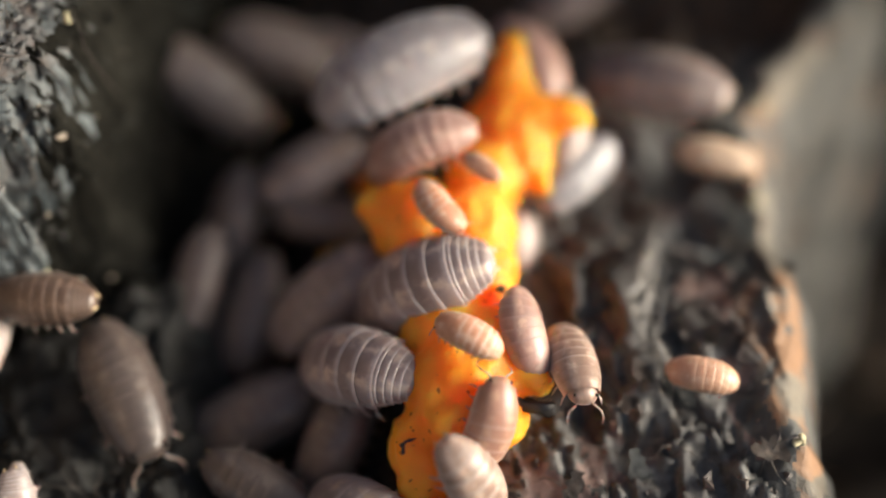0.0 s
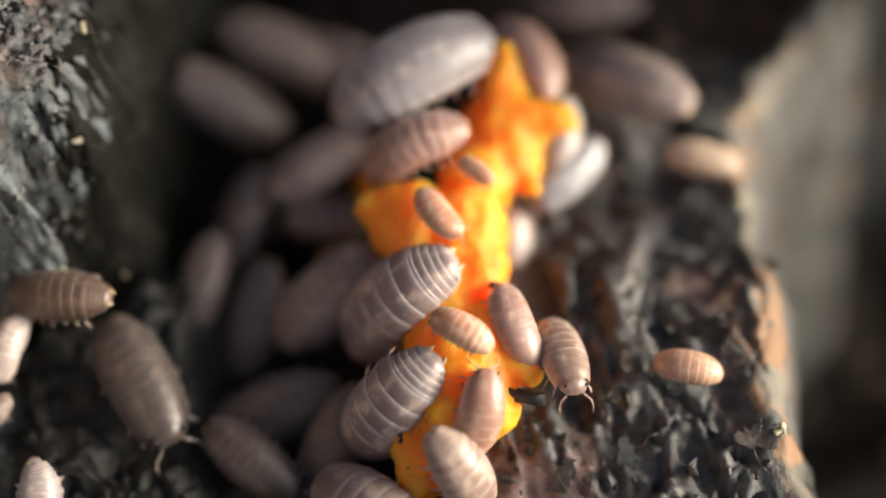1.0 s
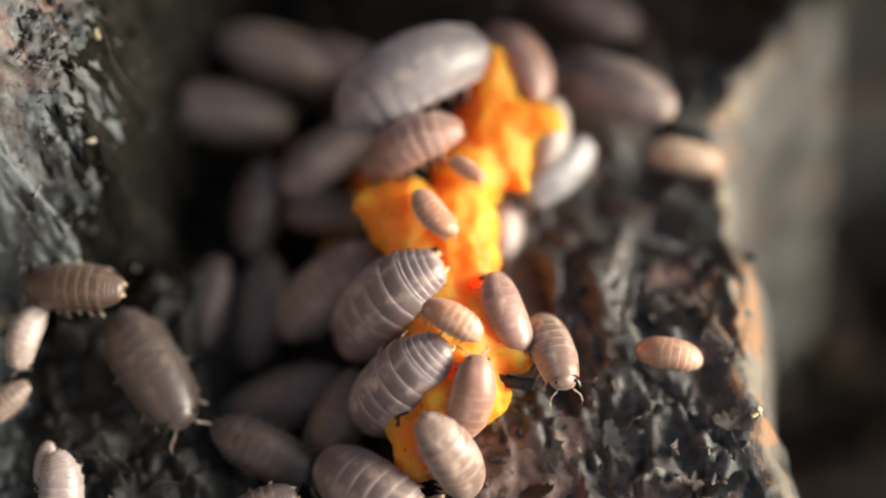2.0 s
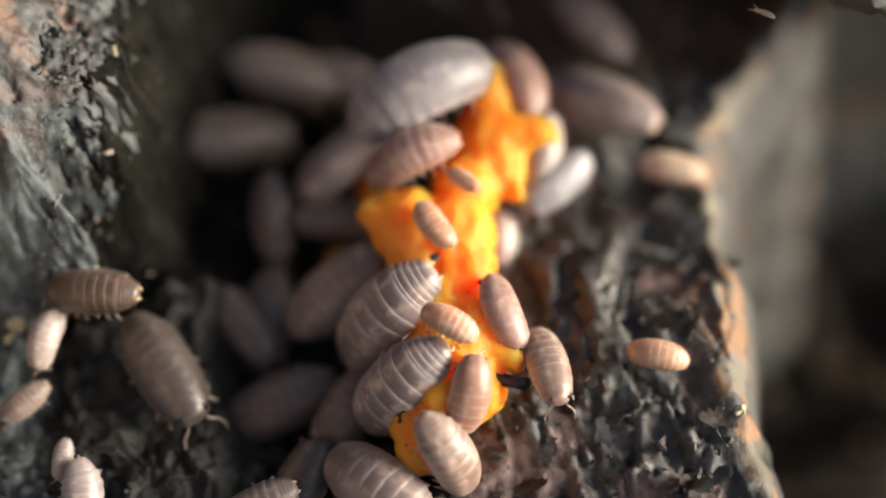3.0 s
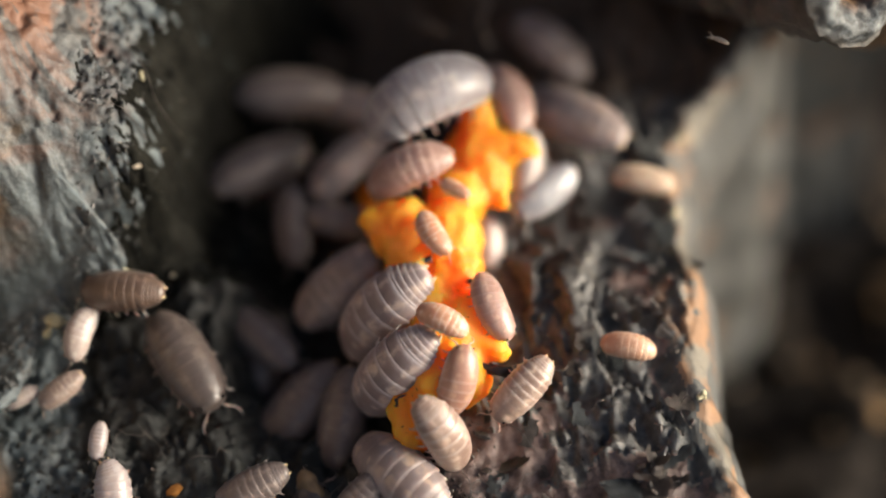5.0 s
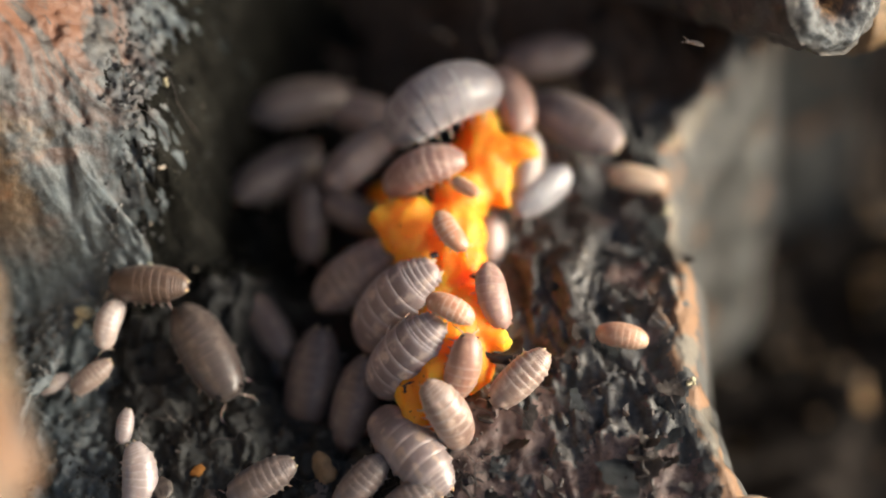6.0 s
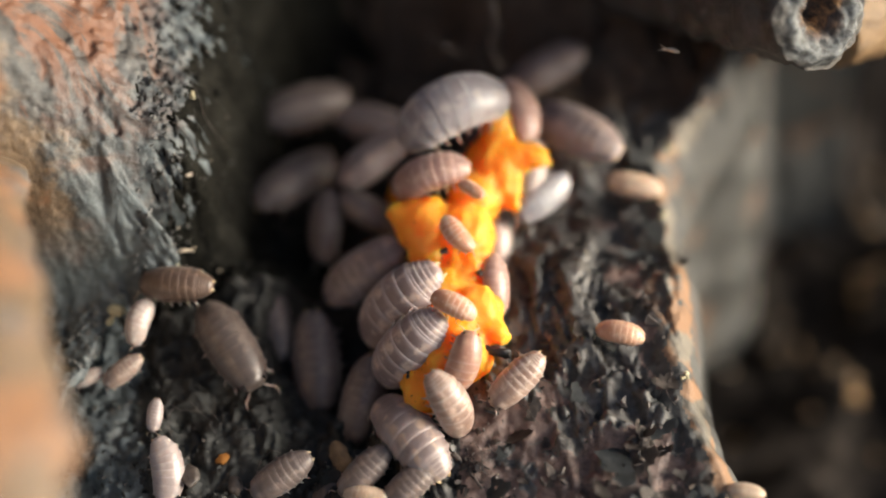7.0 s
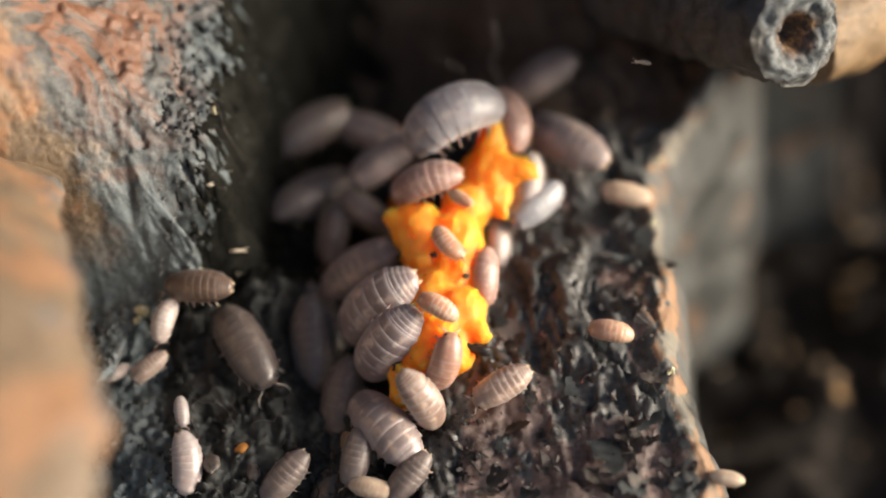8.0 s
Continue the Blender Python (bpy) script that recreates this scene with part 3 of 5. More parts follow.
def bark_slab():
    """The bare upper sheet of the bark, whose edge juts out over the hollow; its high outer rise, out of view, is added
    to block sky light.
    """
    # the last three points: added rise out of view that shades the hollow
    prof = [(-9, -26), (-8, -13), (-4, -4.5), (-1.2, -1.4), (0, 0), (-0.8, 1.4), (-3, 3.2), (-7, 5.4), (-13, 8.0), (-17, 16), (-20, 45), (-24, 95)]
    fine = []
    for (x0, z0), (x1, z1) in zip(prof, prof[1:]):
        fine += [(x0 + (x1 - x0) * k / 4, z0 + (z1 - z0) * k / 4) for k in range(4)]
    bm = bmesh.new()
    rows = []
    for j in range(101):
        y = -55 + 0.95 * j
        xe = -45.8 - 0.48 * max(y, -30) + 1.3 * ripple(2, y, 9, 4, 17.0)
        ze = min(22.5 - 0.40 * y, 30.0) - 0.36 * max(0.0, y + 5)
        rows.append([bm.verts.new((xe + dx + 0.5 * ripple(dz, y, 5, 4, 3.9), y, ze + dz + 0.7 * ripple(dx, y, 6, 4, 8.3))) for dx, dz in fine])
    for a, c in zip(rows, rows[1:]):
        for k in range(len(a) - 1):
            bm.faces.new((a[k], a[k + 1], c[k + 1], c[k]))
    bmesh.ops.recalc_face_normals(bm, faces=bm.faces)
    ob = new("bark_sheet", mesh_of("bark_sheet", bm, [MAT_BARK]))
    return tagged(ob, "bare tan and rust bark sheet overhanging the hollow", "bark", kind="structure")


bark_slab()


def far_z(x, y):
    return -62 + 7 * ripple(x, y, 16, 4, 2.2) + 6 * smooth(0.0, 0.35, ripple(x, y, 9, 4, 6.6))


ground = sheet("ground", spread(-900, 900, 10, 120, 1.6, 12), spread(-900, 900, -60, 130, 1.6, 12), far_z, [MAT_FAR])
tagged(ground, "dark leaf litter and soil far below the bark", "ground", kind="structure")


# ---- the food ----
def blob(bm, at, r, squash=(1, 1, 1), turn=(0, 0, 0)):
    made = bmesh.ops.create_icosphere(bm, subdivisions=3, radius=r)
    m = pose(*at, *turn) @ Matrix.Diagonal((*squash, 1))
    bmesh.ops.transform(bm, matrix=m, verts=made["verts"])


def horn(bm, a, b, r0, r1):
    a, b = Vector(a), Vector(b)
    tube(bm, [a, a.lerp(b, 0.5), b], (r0, (r0 + r1) * 0.52, r1), 10)


def orange_food():
    bm = bmesh.new()
    # upper lobe with its horns
    blob(bm, (-4.5, 20.2, -1.0), 4.0, (1.0, 1.05, 0.9))
    horn(bm, (-4.8, 21.5, 0.2), (-4.7, 26.2, 4.0), 2.7, 0.8)
    horn(bm, (-4.0, 20.4, 0.0), (1.2, 20.7, 1.3), 2.9, 0.9)
    horn(bm, (-4.0, 18.6, -0.8), (-1.6, 14.8, -1.0), 2.8, 0.4)
    blob(bm, (-6.4, 16.0, -1.0), 3.1)
    # left lobe with a blunt snout
    blob(bm, (-11.2, 11.6, -0.3), 3.2, (1.1, 1.0, 0.95))
    horn(bm, (-11.5, 11.8, 0.3), (-15.3, 11.9, 1.2), 2.5, 0.9)
    blob(bm, (-6.9, 11.0, -1.0), 3.4, (1.0, 1.15, 0.95))
    blob(bm, (-10.2, 8.6, -1.2), 2.5, (1.0, 1.1, 1.0))
    # scraps of it in the shade behind
    blob(bm, (-15.8, 19.4, -6.6), 1.5, (1.0, 1.5, 0.8))
    blob(bm, (-17.6, 12.8, -8.6), 1.7, (1.2, 0.9, 0.8))
    # the waist and lower lobes
    blob(bm, (-6.2, 7.6, -1.9), 2.9, (1.0, 1.3, 0.95))
    blob(bm, (-8.0, 4.0, -2.5), 3.5, (1.1, 1.05, 0.95))
    blob(bm, (-4.5, 2.4, -2.3), 3.1)
    horn(bm, (-4.2, 1.6, -2.0), (-0.7, -1.0, -1.9), 2.3, 0.9)
    blob(bm, (-6.9, -0.8, -2.6), 3.8, (1.08, 1.1, 0.95))
    blob(bm, (-4.6, -2.8, -3.2), 2.6)
    horn(bm, (-5.0, -2.6, -3.0), (-2.2, -2.8, -3.0), 2.0, 0.7)
    blob(bm, (-7.2, -3.6, -1.9), 2.3, (0.9, 1.2, 1.0))
    blob(bm, (-8.7, -4.8, -4.0), 3.0, (1.0, 1.2, 0.95))
    blob(bm, (-8.9, -7.0, -4.6), 2.1, (1.0, 1.3, 0.9))
    ob = new("orange_food", mesh_of("orange_food", bm, [MAT_FOOD]))
    fuse = ob.modifiers.new("fuse", "REMESH")
    fuse.mode, fuse.voxel_size, fuse.use_smooth_shade = "VOXEL", 0.34 * MM, True
    soften = ob.modifiers.new("soften", "SMOOTH")
    soften.factor, soften.iterations = 0.5, 5
    lumps = bpy.data.textures.new("lumps", "CLOUDS")
    lumps.noise_scale, lumps.noise_depth = 1.5 * MM, 4
    push = ob.modifiers.new("lumps", "DISPLACE")
    push.texture, push.strength, push.mid_level, push.texture_coords = lumps, 0.95 * MM, 0.5, "LOCAL"
    return tagged(ob, "soft lumpy bright orange food being eaten by isopods", "food")


food = orange_food()
# the lens is wide open and stays focused on the food
cam.data.dof.use_dof, cam.data.dof.focus_object, cam.data.dof.aperture_fstop = True, food, 5.0

# ---- the isopods, pile first ----
isopod("central", "arched", "mauve", 1.340, (-9.5, 6.3, -1.2, -16, 43, -177),
       "grey-mauve isopod with pale-edged plates, feeding on the orange food")
isopod("topbig", "curled", "bluegrey", 1.426, (-12.4, 22.2, 4.4, 29, -6, 28),
       "large blue-grey isopod arched over the top of the food")
isopod("pinkleft", "arched", "pink", 0.933, (-10.6, 16.1, 2.9, -3, 23, -165),
       "pinkish-grey isopod clinging to the food")
isopod("backred", "arched", "pink", 0.904, (-2.7, 25.8, 1.3, 35, -7, 124),
       "pinkish isopod behind the top of the food")
isopod("tubright", "straight", "grey", 1.200, (6.9, 26.9, -3.0, -10, 13, 159),
       "large smooth grey isopod with a pale rear end, on dark bark")
isopod("slate", "straight", "slate", 0.800, (1.0, 17.7, -2.5, -49, 3, -131),
       "slender slate-grey isopod beside the food")
isopod("whiteback", "straight", "pale", 0.700, (0.3, 19.9, -0.7, -49, 28, -98),
       "pale isopod half hidden behind the food")
isopod("palebit", "straight", "cream", 0.615, (11.5, 20.8, -4.2, -15, -5, 171),
       "small cream isopod resting on dark bark")
isopod("orangebit", "arched", "orange", 0.535, (10.3, 1.2, -3.3, -15, -4, 172),
       "small orange-pink isopod resting on dark bark")
isopod("walker", "straight", "tan", 0.740, (0.9, 0.9, -1.5, -17, -13, -73),
       "tan-grey striped isopod walking over dark soil")
isopod("foodright", "bent", "pink", 0.70, (-2.0, 2.3, -0.1, -29, 20, -73),
       "pink-grey isopod curled over the edge of the food")
isopod("smallfood", "arched", "juvenile", 0.521, (-5.6, 0.1, 3.4, -8, -11, 158),
       "small reddish translucent isopod lying on the food")
isopod("lowfood", "arched", "pinkstripe", 0.745, (-3.8, -4.6, -1.0, 44, -48, 65),
       "pinkish striped isopod on the lower food")
isopod("bottom", "arched", "tan", 0.872, (-5.2, -8.0, -2.8, -2, 67, -39),
       "tan-grey curled isopod at the foot of the food")
isopod("turner", "arched", "mauve", 1.234, (-13.7, 0.7, -3.0, -21, 35, 151),
       "grey isopod pressed against the food")
isopod("lower", "arched", "grey", 1.160, (-12.1, -8.8, -4.7, -16, 17, 148),
       "grey isopod below the pile")
isopod("shadebig", "straight", "grey", 1.150, (-17.5, 7.7, -5.5, 14, -31, 32),
       "large dull grey isopod in the shade of the food")
isopod("leftmain", "straight", "deepshade", 1.120, (-30.8, -1.6, -3.1, -3, 15, -61),
       "grey isopod with glossy plates on crumbly soil, darkened for shade")
isopod("brownleft", "straight", "brown", 0.829, (-36.5, 2.9, 1.6, -14, 6, 176),
       "brown isopod half under the bark edge")
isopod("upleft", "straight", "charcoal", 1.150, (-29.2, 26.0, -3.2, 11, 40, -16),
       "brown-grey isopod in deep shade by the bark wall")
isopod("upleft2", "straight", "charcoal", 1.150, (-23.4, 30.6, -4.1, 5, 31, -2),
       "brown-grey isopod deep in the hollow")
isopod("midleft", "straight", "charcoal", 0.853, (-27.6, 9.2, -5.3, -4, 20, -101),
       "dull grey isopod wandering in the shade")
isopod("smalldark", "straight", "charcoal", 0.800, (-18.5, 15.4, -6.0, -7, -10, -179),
       "grey isopod wedged under the food, darkened for shade")
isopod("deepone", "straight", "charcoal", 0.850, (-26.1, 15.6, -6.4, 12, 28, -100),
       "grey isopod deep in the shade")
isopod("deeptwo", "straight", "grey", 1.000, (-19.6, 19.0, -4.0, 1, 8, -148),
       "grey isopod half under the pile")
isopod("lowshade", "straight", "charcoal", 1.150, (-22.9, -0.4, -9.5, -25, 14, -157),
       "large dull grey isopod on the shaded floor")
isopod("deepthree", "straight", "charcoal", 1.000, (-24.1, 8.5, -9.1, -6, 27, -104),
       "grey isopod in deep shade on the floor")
isopod("lowtwo", "straight", "deepshade", 0.900, (-20.8, -7.3, -6.7, 24, 12, -23),
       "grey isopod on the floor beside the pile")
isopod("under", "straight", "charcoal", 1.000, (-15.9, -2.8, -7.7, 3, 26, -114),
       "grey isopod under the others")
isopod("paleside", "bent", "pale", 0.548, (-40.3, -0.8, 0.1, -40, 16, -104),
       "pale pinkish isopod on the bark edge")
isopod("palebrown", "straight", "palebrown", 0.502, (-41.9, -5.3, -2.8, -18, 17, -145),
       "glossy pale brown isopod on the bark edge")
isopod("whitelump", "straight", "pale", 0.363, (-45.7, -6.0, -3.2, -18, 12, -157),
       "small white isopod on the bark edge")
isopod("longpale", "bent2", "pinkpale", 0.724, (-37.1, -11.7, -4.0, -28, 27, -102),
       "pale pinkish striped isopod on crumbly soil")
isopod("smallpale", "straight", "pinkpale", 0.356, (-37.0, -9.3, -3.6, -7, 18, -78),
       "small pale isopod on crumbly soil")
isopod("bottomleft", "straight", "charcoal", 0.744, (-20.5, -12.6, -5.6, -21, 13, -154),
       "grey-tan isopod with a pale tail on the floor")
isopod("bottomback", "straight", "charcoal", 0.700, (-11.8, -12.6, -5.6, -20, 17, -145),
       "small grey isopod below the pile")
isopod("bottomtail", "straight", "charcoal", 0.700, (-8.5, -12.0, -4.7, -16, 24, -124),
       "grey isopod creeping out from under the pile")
isopod("bottompale", "straight", "cream", 0.500, (-12.8, -13.5, -4.9, 20, 3, -6),
       "small cream isopod on the floor")
isopod("ridgewhite", "straight", "cream", 0.381, (23.1, -14.3, -7.6, 1, -3, 174),
       "small white isopod on the ridge of the bark")
isopod("babyone", "bent", "juvenile", 0.513, (-8.6, 9.9, 4.7, -9, 8, -48),
       "tiny striped juvenile isopod on the food")
isopod("babytwo", "straight", "juvenile", 0.335, (-5.6, 13.4, 4.3, -0, 0, -38),
       "tiny pale juvenile isopod on the food")
isopod("behindright", "straight", "pale", 0.700, (-3.4, 13.3, -5.4, -56, 28, -91),
       "pale isopod behind the edge of the food")
isopod("faraway", "straight", "grey", 1.000, (-0.1, 38.6, -5.5, -3, 16, -148),
       "grey isopod at the back of the hollow")
isopod("fartwo", "straight", "grey", 1.000, (-18.7, 31.4, -5.9, -1, 10, -20),
       "grey isopod at the back of the hollow in shade")
isopod("tinyspeck", "straight", "deepshade", 0.600, (-29.2, -8.0, -10.5, 4, -28, 97),
       "small grey isopod among crumbs of soil")


# ---- broken branch over the hollow ----
def branch_ring(n, r, rough, seed, sides=64):
    return [r * (1 + rough * noise.fractal(Vector((math.cos(k * math.tau / sides) * 1.7 + seed, math.sin(k * math.tau / sides) * 1.7, n * 0.6)), 0.8, 2.1, 4)) for k in range(sides)]


def log_mesh(length, r, rough, seed, rings=36, sides=64, taper=0.0):
    """A rough round along -x from the origin, open at x = 0 where its broken end sits."""
    bm = bmesh.new()
    made = []
    for i in range(rings):
        x = -length * i / (rings - 1)
        radii = branch_ring(i, r * (1 + taper * i / rings), rough, seed, sides)
        made.append([bm.verts.new((x, q * math.cos(k * math.tau / sides), q * math.sin(k * math.tau / sides))) for k, q in enumerate(radii)])
    for a, c in zip(made, made[1:]):
        for k in range(sides):
            bm.faces.new((a[k], a[(k + 1) % sides], c[(k + 1) % sides], c[k]))
    bm.faces.new(made[-1])
    return bm, made[0]


def end_mesh(outer, depth, rough, seed, rings=20):
    """The broken end: a rim, growth rings and a hollow in the middle."""
    bm = bmesh.new()
    sides = len(outer)
    made = []
    for i in range(rings):
        a = 1 - i / rings
        row = []
        for k, v in enumerate(outer):
            y, z = v[1] * a, v[2] * a
            wob = rough * (noise.fractal(Vector((y * 0.6 + seed, z * 0.6, seed)), 0.8, 2.1, 4) + 0.5 * noise.fractal(Vector((y * 2.2, z * 2.2 + seed, seed)), 0.6, 2.2, 4))
            x = 0.25 * math.sin(i * 1.3) * (1 - a) + wob - depth * smooth(0.42, 0.15, a) + 0.8 * smooth(0.0, 0.3, 1 - a) * smooth(0.6, 0.3, 1 - a)
            row.append(bm.verts.new((x if i else 0.0, y, z)))
        made.append(row)
    for a, c in zip(made, made[1:]):
        for k in range(sides):
            bm.faces.new((a[k], c[k], c[(k + 1) % sides], a[(k + 1) % sides]))
    bm.faces.new(made[-1])
    return bm


def broken_branch(name, length, r, rough, depth, seed, at, skin, face, label, taper=0.0):
    root = thing(name, label, "branch")
    bm, rim = log_mesh(length, r, rough, seed, taper=taper)
    outer = [v.co.copy() for v in rim]
    part("bark_skin", bm, skin, root)
    part("broken_end", end_mesh(outer, depth, 0.5, seed), face, root, "rust and grey broken end with a dark hollow")
    x, y, z, rx, ry, rz = at
    root.matrix_basis = pose(x * MM, y * MM, z * MM, rx, ry, rz)
    return root


broken_branch("broken_branch", 36, 6.0, 0.15, 2.6, 3.3, (29.8, 27.2, 17.0, 20, -28, -50), MAT_TWIG, MAT_END,
              "grey bark-covered broken branch lying over the hollow", 0.05)
broken_branch("bare_branch", 60, 6.0, 0.12, 0.6, 8.1, (32.0, 38.5, 4.0, 0, -14, 215), MAT_WOOD, MAT_WOOD,
              "bare tan branch lying behind the broken one")


# ---- crumbs, flakes and root hairs on the floor ----
def flake(verts, faces, at, size, turn, rng):
    """A bent, jagged scrap of dry leaf or bark with thickness."""
    n, base = rng.randint(5, 7), len(verts)
    m = pose(*at, *turn)
    ring = []
    curl = rng.uniform(-0.5, 0.9)
    for k in range(n):
        a, q = math.tau * k / n, size * rng.uniform(0.45, 1.1)
        x, y = q * math.cos(a), 0.55 * q * math.sin(a)
        ring.append((x, y, curl * x * x / size))
    thick = size * rng.uniform(0.18, 0.45)
    for lift in (0, thick):
        verts.extend(tuple(m @ Vector((x, y, z + lift)) * MM) for x, y, z in ring)
    faces.append(tuple(base + k for k in reversed(range(n))))
    faces.append(tuple(base + n + k for k in range(n)))
    faces.extend((base + k, base + (k + 1) % n, base + n + (k + 1) % n, base + n + k) for k in range(n))


def litter(name, count, area, sizes, material, label, seed, keep=lambda x, y: True, stand=25):
    rng = random.Random(seed)
    verts, faces = [], []
    while count:
        x, y = rng.uniform(area[0], area[1]), rng.uniform(area[2], area[3])
        if not keep(x, y):
            continue
        count -= 1
        size = sizes[0] + (sizes[1] - sizes[0]) * rng.random() ** 3
        flake(verts, faces, (x + lip(x, y), y, trough_z(x, y) + 0.15 * size), size, (rng.gauss(0, stand), rng.gauss(0, stand), rng.uniform(0, 360)), rng)
    me = bpy.data.meshes.new(name)
    me.from_pydata(verts, [], faces)
    me.materials.append(material)
    return tagged(new(name, me), label, "litter", kind="stuff")


def on_floor(x, y):
    return wall_x(y) + 0.5 < x < ridge_x(y) - 0.5


litter("soil_crumbs", 900, (-46, 22, -19, 34), (0.08, 0.42), MAT_CRUMB, "dark crumbs of soil and droppings", 3, on_floor)
litter("loam_crumbs", 4200, (-52, -4, -20, 50), (0.1, 0.5), MAT_SHADE_LOAM, "fine crumbs of loam and moss, darkened for shade", 31, on_floor, 40)
litter("bark_flakes", 170, (-6, 22, -19, 24), (0.35, 1.3), MAT_FLAKE, "curled dark flakes of bark and leaf", 5, lambda x, y: on_floor(x, y) and ripple(x, y, 5, 2, 30) > -0.05, 45)


def lifted_flake(x, y, size, turn, seed):
    """A thin curled scrap of bark skin standing off the soil."""
    rng = random.Random(seed)
    bm = bmesh.new()
    n, k = 9, 5
    curl = rng.uniform(0.15, 0.9)
    grid = []
    for i in range(n):
        a = i / (n - 1)
        row = []
        for j in range(k):
            w = (j / (k - 1) - 0.5) * size * (0.75 - 0.45 * a) * (1 + 0.8 * noise.noise(Vector((seed, i * 0.9, j * 0.7))))
            ang = curl * a
            row.append(bm.verts.new((size * math.sin(ang) / curl, w, size * (1 - math.cos(ang)) / curl + 0.16 * noise.noise(Vector((i * 0.7, j * 0.9, seed))))))
        grid.append(row)
    for r0, r1 in zip(grid, grid[1:]):
        for j in range(k - 1):
            bm.faces.new((r0[j], r0[j + 1], r1[j + 1], r1[j]))
    bmesh.ops.solidify(bm, geom=bm.faces[:], thickness=0.16)
    ob = new("bark_flake", mesh_of("bark_flake", bm, [MAT_FLAKE if seed % 3 else MAT_FLAP]))
    ob.matrix_basis = pose(x * MM, y * MM, (trough_z(x, y) + 0.1) * MM, rng.gauss(0, 12), rng.uniform(-25, 10), turn)
    return tagged(ob, "curled dark flake of bark on the soil", "bark flake", "bark flakes")


rng = random.Random(77)
lifted_flake(1.4, -7.8, 2.6, 80, 1)
lifted_flake(9.6, -10.6, 5.2, -70, 3)
lifted_flake(11.8, -12.4, 3.2, 30, 4)
lifted_flake(6.2, -5.6, 2.4, 110, 6)
placed = 0
while placed < 70:
    fx, fy = rng.uniform(-3, 19), rng.uniform(-17, 20)
    if on_floor(fx, fy) and ripple(fx, fy, 6, 2, 50) > -0.1:
        placed += 1
        lifted_flake(fx, fy, 1.2 + 3.2 * rng.random() ** 2, rng.uniform(0, 360), placed + 2)


litter("pale_chips", 26, (-44, 20, -18, 20), (0.2, 0.55), MAT_CHIP, "pale specks of wood on the soil", 8, on_floor)
litter("bark_pebbles", 900, (-56, -36, -6, 32), (0.12, 0.55), MAT_PEBBLE, "grey grains along the bark edge", 9, lambda x, y: -7.0 < x - wall_x(y) - 7 * sloped(y) < 0.5, 20)


def far_bits(count, seed, sizes, material, label):
    rng = random.Random(seed)
    verts, faces = [], []
    for _ in range(count):
        x, y = rng.uniform(24, 95), rng.uniform(-45, 70)
        flake(verts, faces, (x, y, far_z(x, y) + 1.0), rng.uniform(*sizes), (rng.gauss(0, 30), rng.gauss(0, 30), rng.uniform(0, 360)), rng)
    me = bpy.data.meshes.new("litter_bits")
    me.from_pydata(verts, [], faces)
    me.materials.append(material)
    return tagged(new("litter_bits", me), label, "litter", kind="stuff")


far_bits(90, 21, (0.5, 2.4), MAT_WOOD, "brown bits of wood in the litter below")
far_bits(16, 23, (0.5, 1.3), MAT_CHIP, "pale wet chips in the litter below")


def root_hairs(count, seed):
    rng = random.Random(seed)
    bm = bmesh.new()
    for _ in range(count):
        x, y, a = rng.uniform(-44, 20), rng.uniform(-18, 24), rng.uniform(0, math.tau)
        if not on_floor(x, y):
            continue
        pts = []
        for k in range(7):
            pts.append((x, y, trough_z(x, y) + 0.25 + 0.5 * math.sin(k * 0.5)))
            a += rng.gauss(0, 0.45)
            x, y = x + 0.7 * math.cos(a), y + 0.7 * math.sin(a)
        tube(bm, pts, [0.05] * 6 + [0.02], 4)
    return tagged(new("root_hairs", mesh_of("root_hairs", bm, [MAT_FLAKE])), "thin dark root hairs on the soil", "litter", kind="stuff")


root_hairs(150, 12)


def root(points, thick, label):
    """A thin crooked root, lying on the soil or hanging in the hollow."""
    rng = random.Random(len(points) + int(points[0][0] * 10))
    pts = []
    for (x0, y0, z0), (x1, y1, z1) in zip(points, points[1:]):
        for k in range(5):
            a = k / 5
            pts.append((x0 + (x1 - x0) * a + rng.gauss(0, 0.12), y0 + (y1 - y0) * a + rng.gauss(0, 0.12), z0 + (z1 - z0) * a + rng.gauss(0, 0.08)))
    pts.append(points[-1])
    bm = bmesh.new()
    tube(bm, pts, [thick * (1 - 0.6 * i / len(pts)) * rng.uniform(0.8, 1.2) for i in range(len(pts))], 7)
    return tagged(new("root", mesh_of("root", bm, [MAT_CRUMB])), label, "root", "thin roots")


def on_soil(*line):
    return [(x, y, trough_z(x, y) + 0.3) for x, y in line]


root(on_soil((-7.4, -10.8), (-6.0, -12.2), (-4.8, -13.2), (-3.4, -15.2)), 0.34, "crooked brown root on the soil below the food")
root(on_soil((-5.6, -13.0), (-4.2, -12.4), (-2.6, -13.0)), 0.2, "thin brown side root on the soil")
root(on_soil((12.2, -11.0), (13.4, -12.6), (13.8, -14.6)), 0.24, "short dark root beside a curled bark flake")
root([(-12.5, 40.0, -3.0), (-12.8, 38.0, 0.5), (-11.0, 36.6, 1.2), (-9.2, 36.8, -0.5), (-9.0, 38.5, -3.2)], 0.4, "dark looped root at the back of the hollow")
root([(-5.5, 40.5, 4.0), (-4.6, 38.6, 2.0), (-5.4, 37.0, 0.2), (-4.4, 35.6, -2.2)], 0.45, "dark root hanging at the back of the hollow")


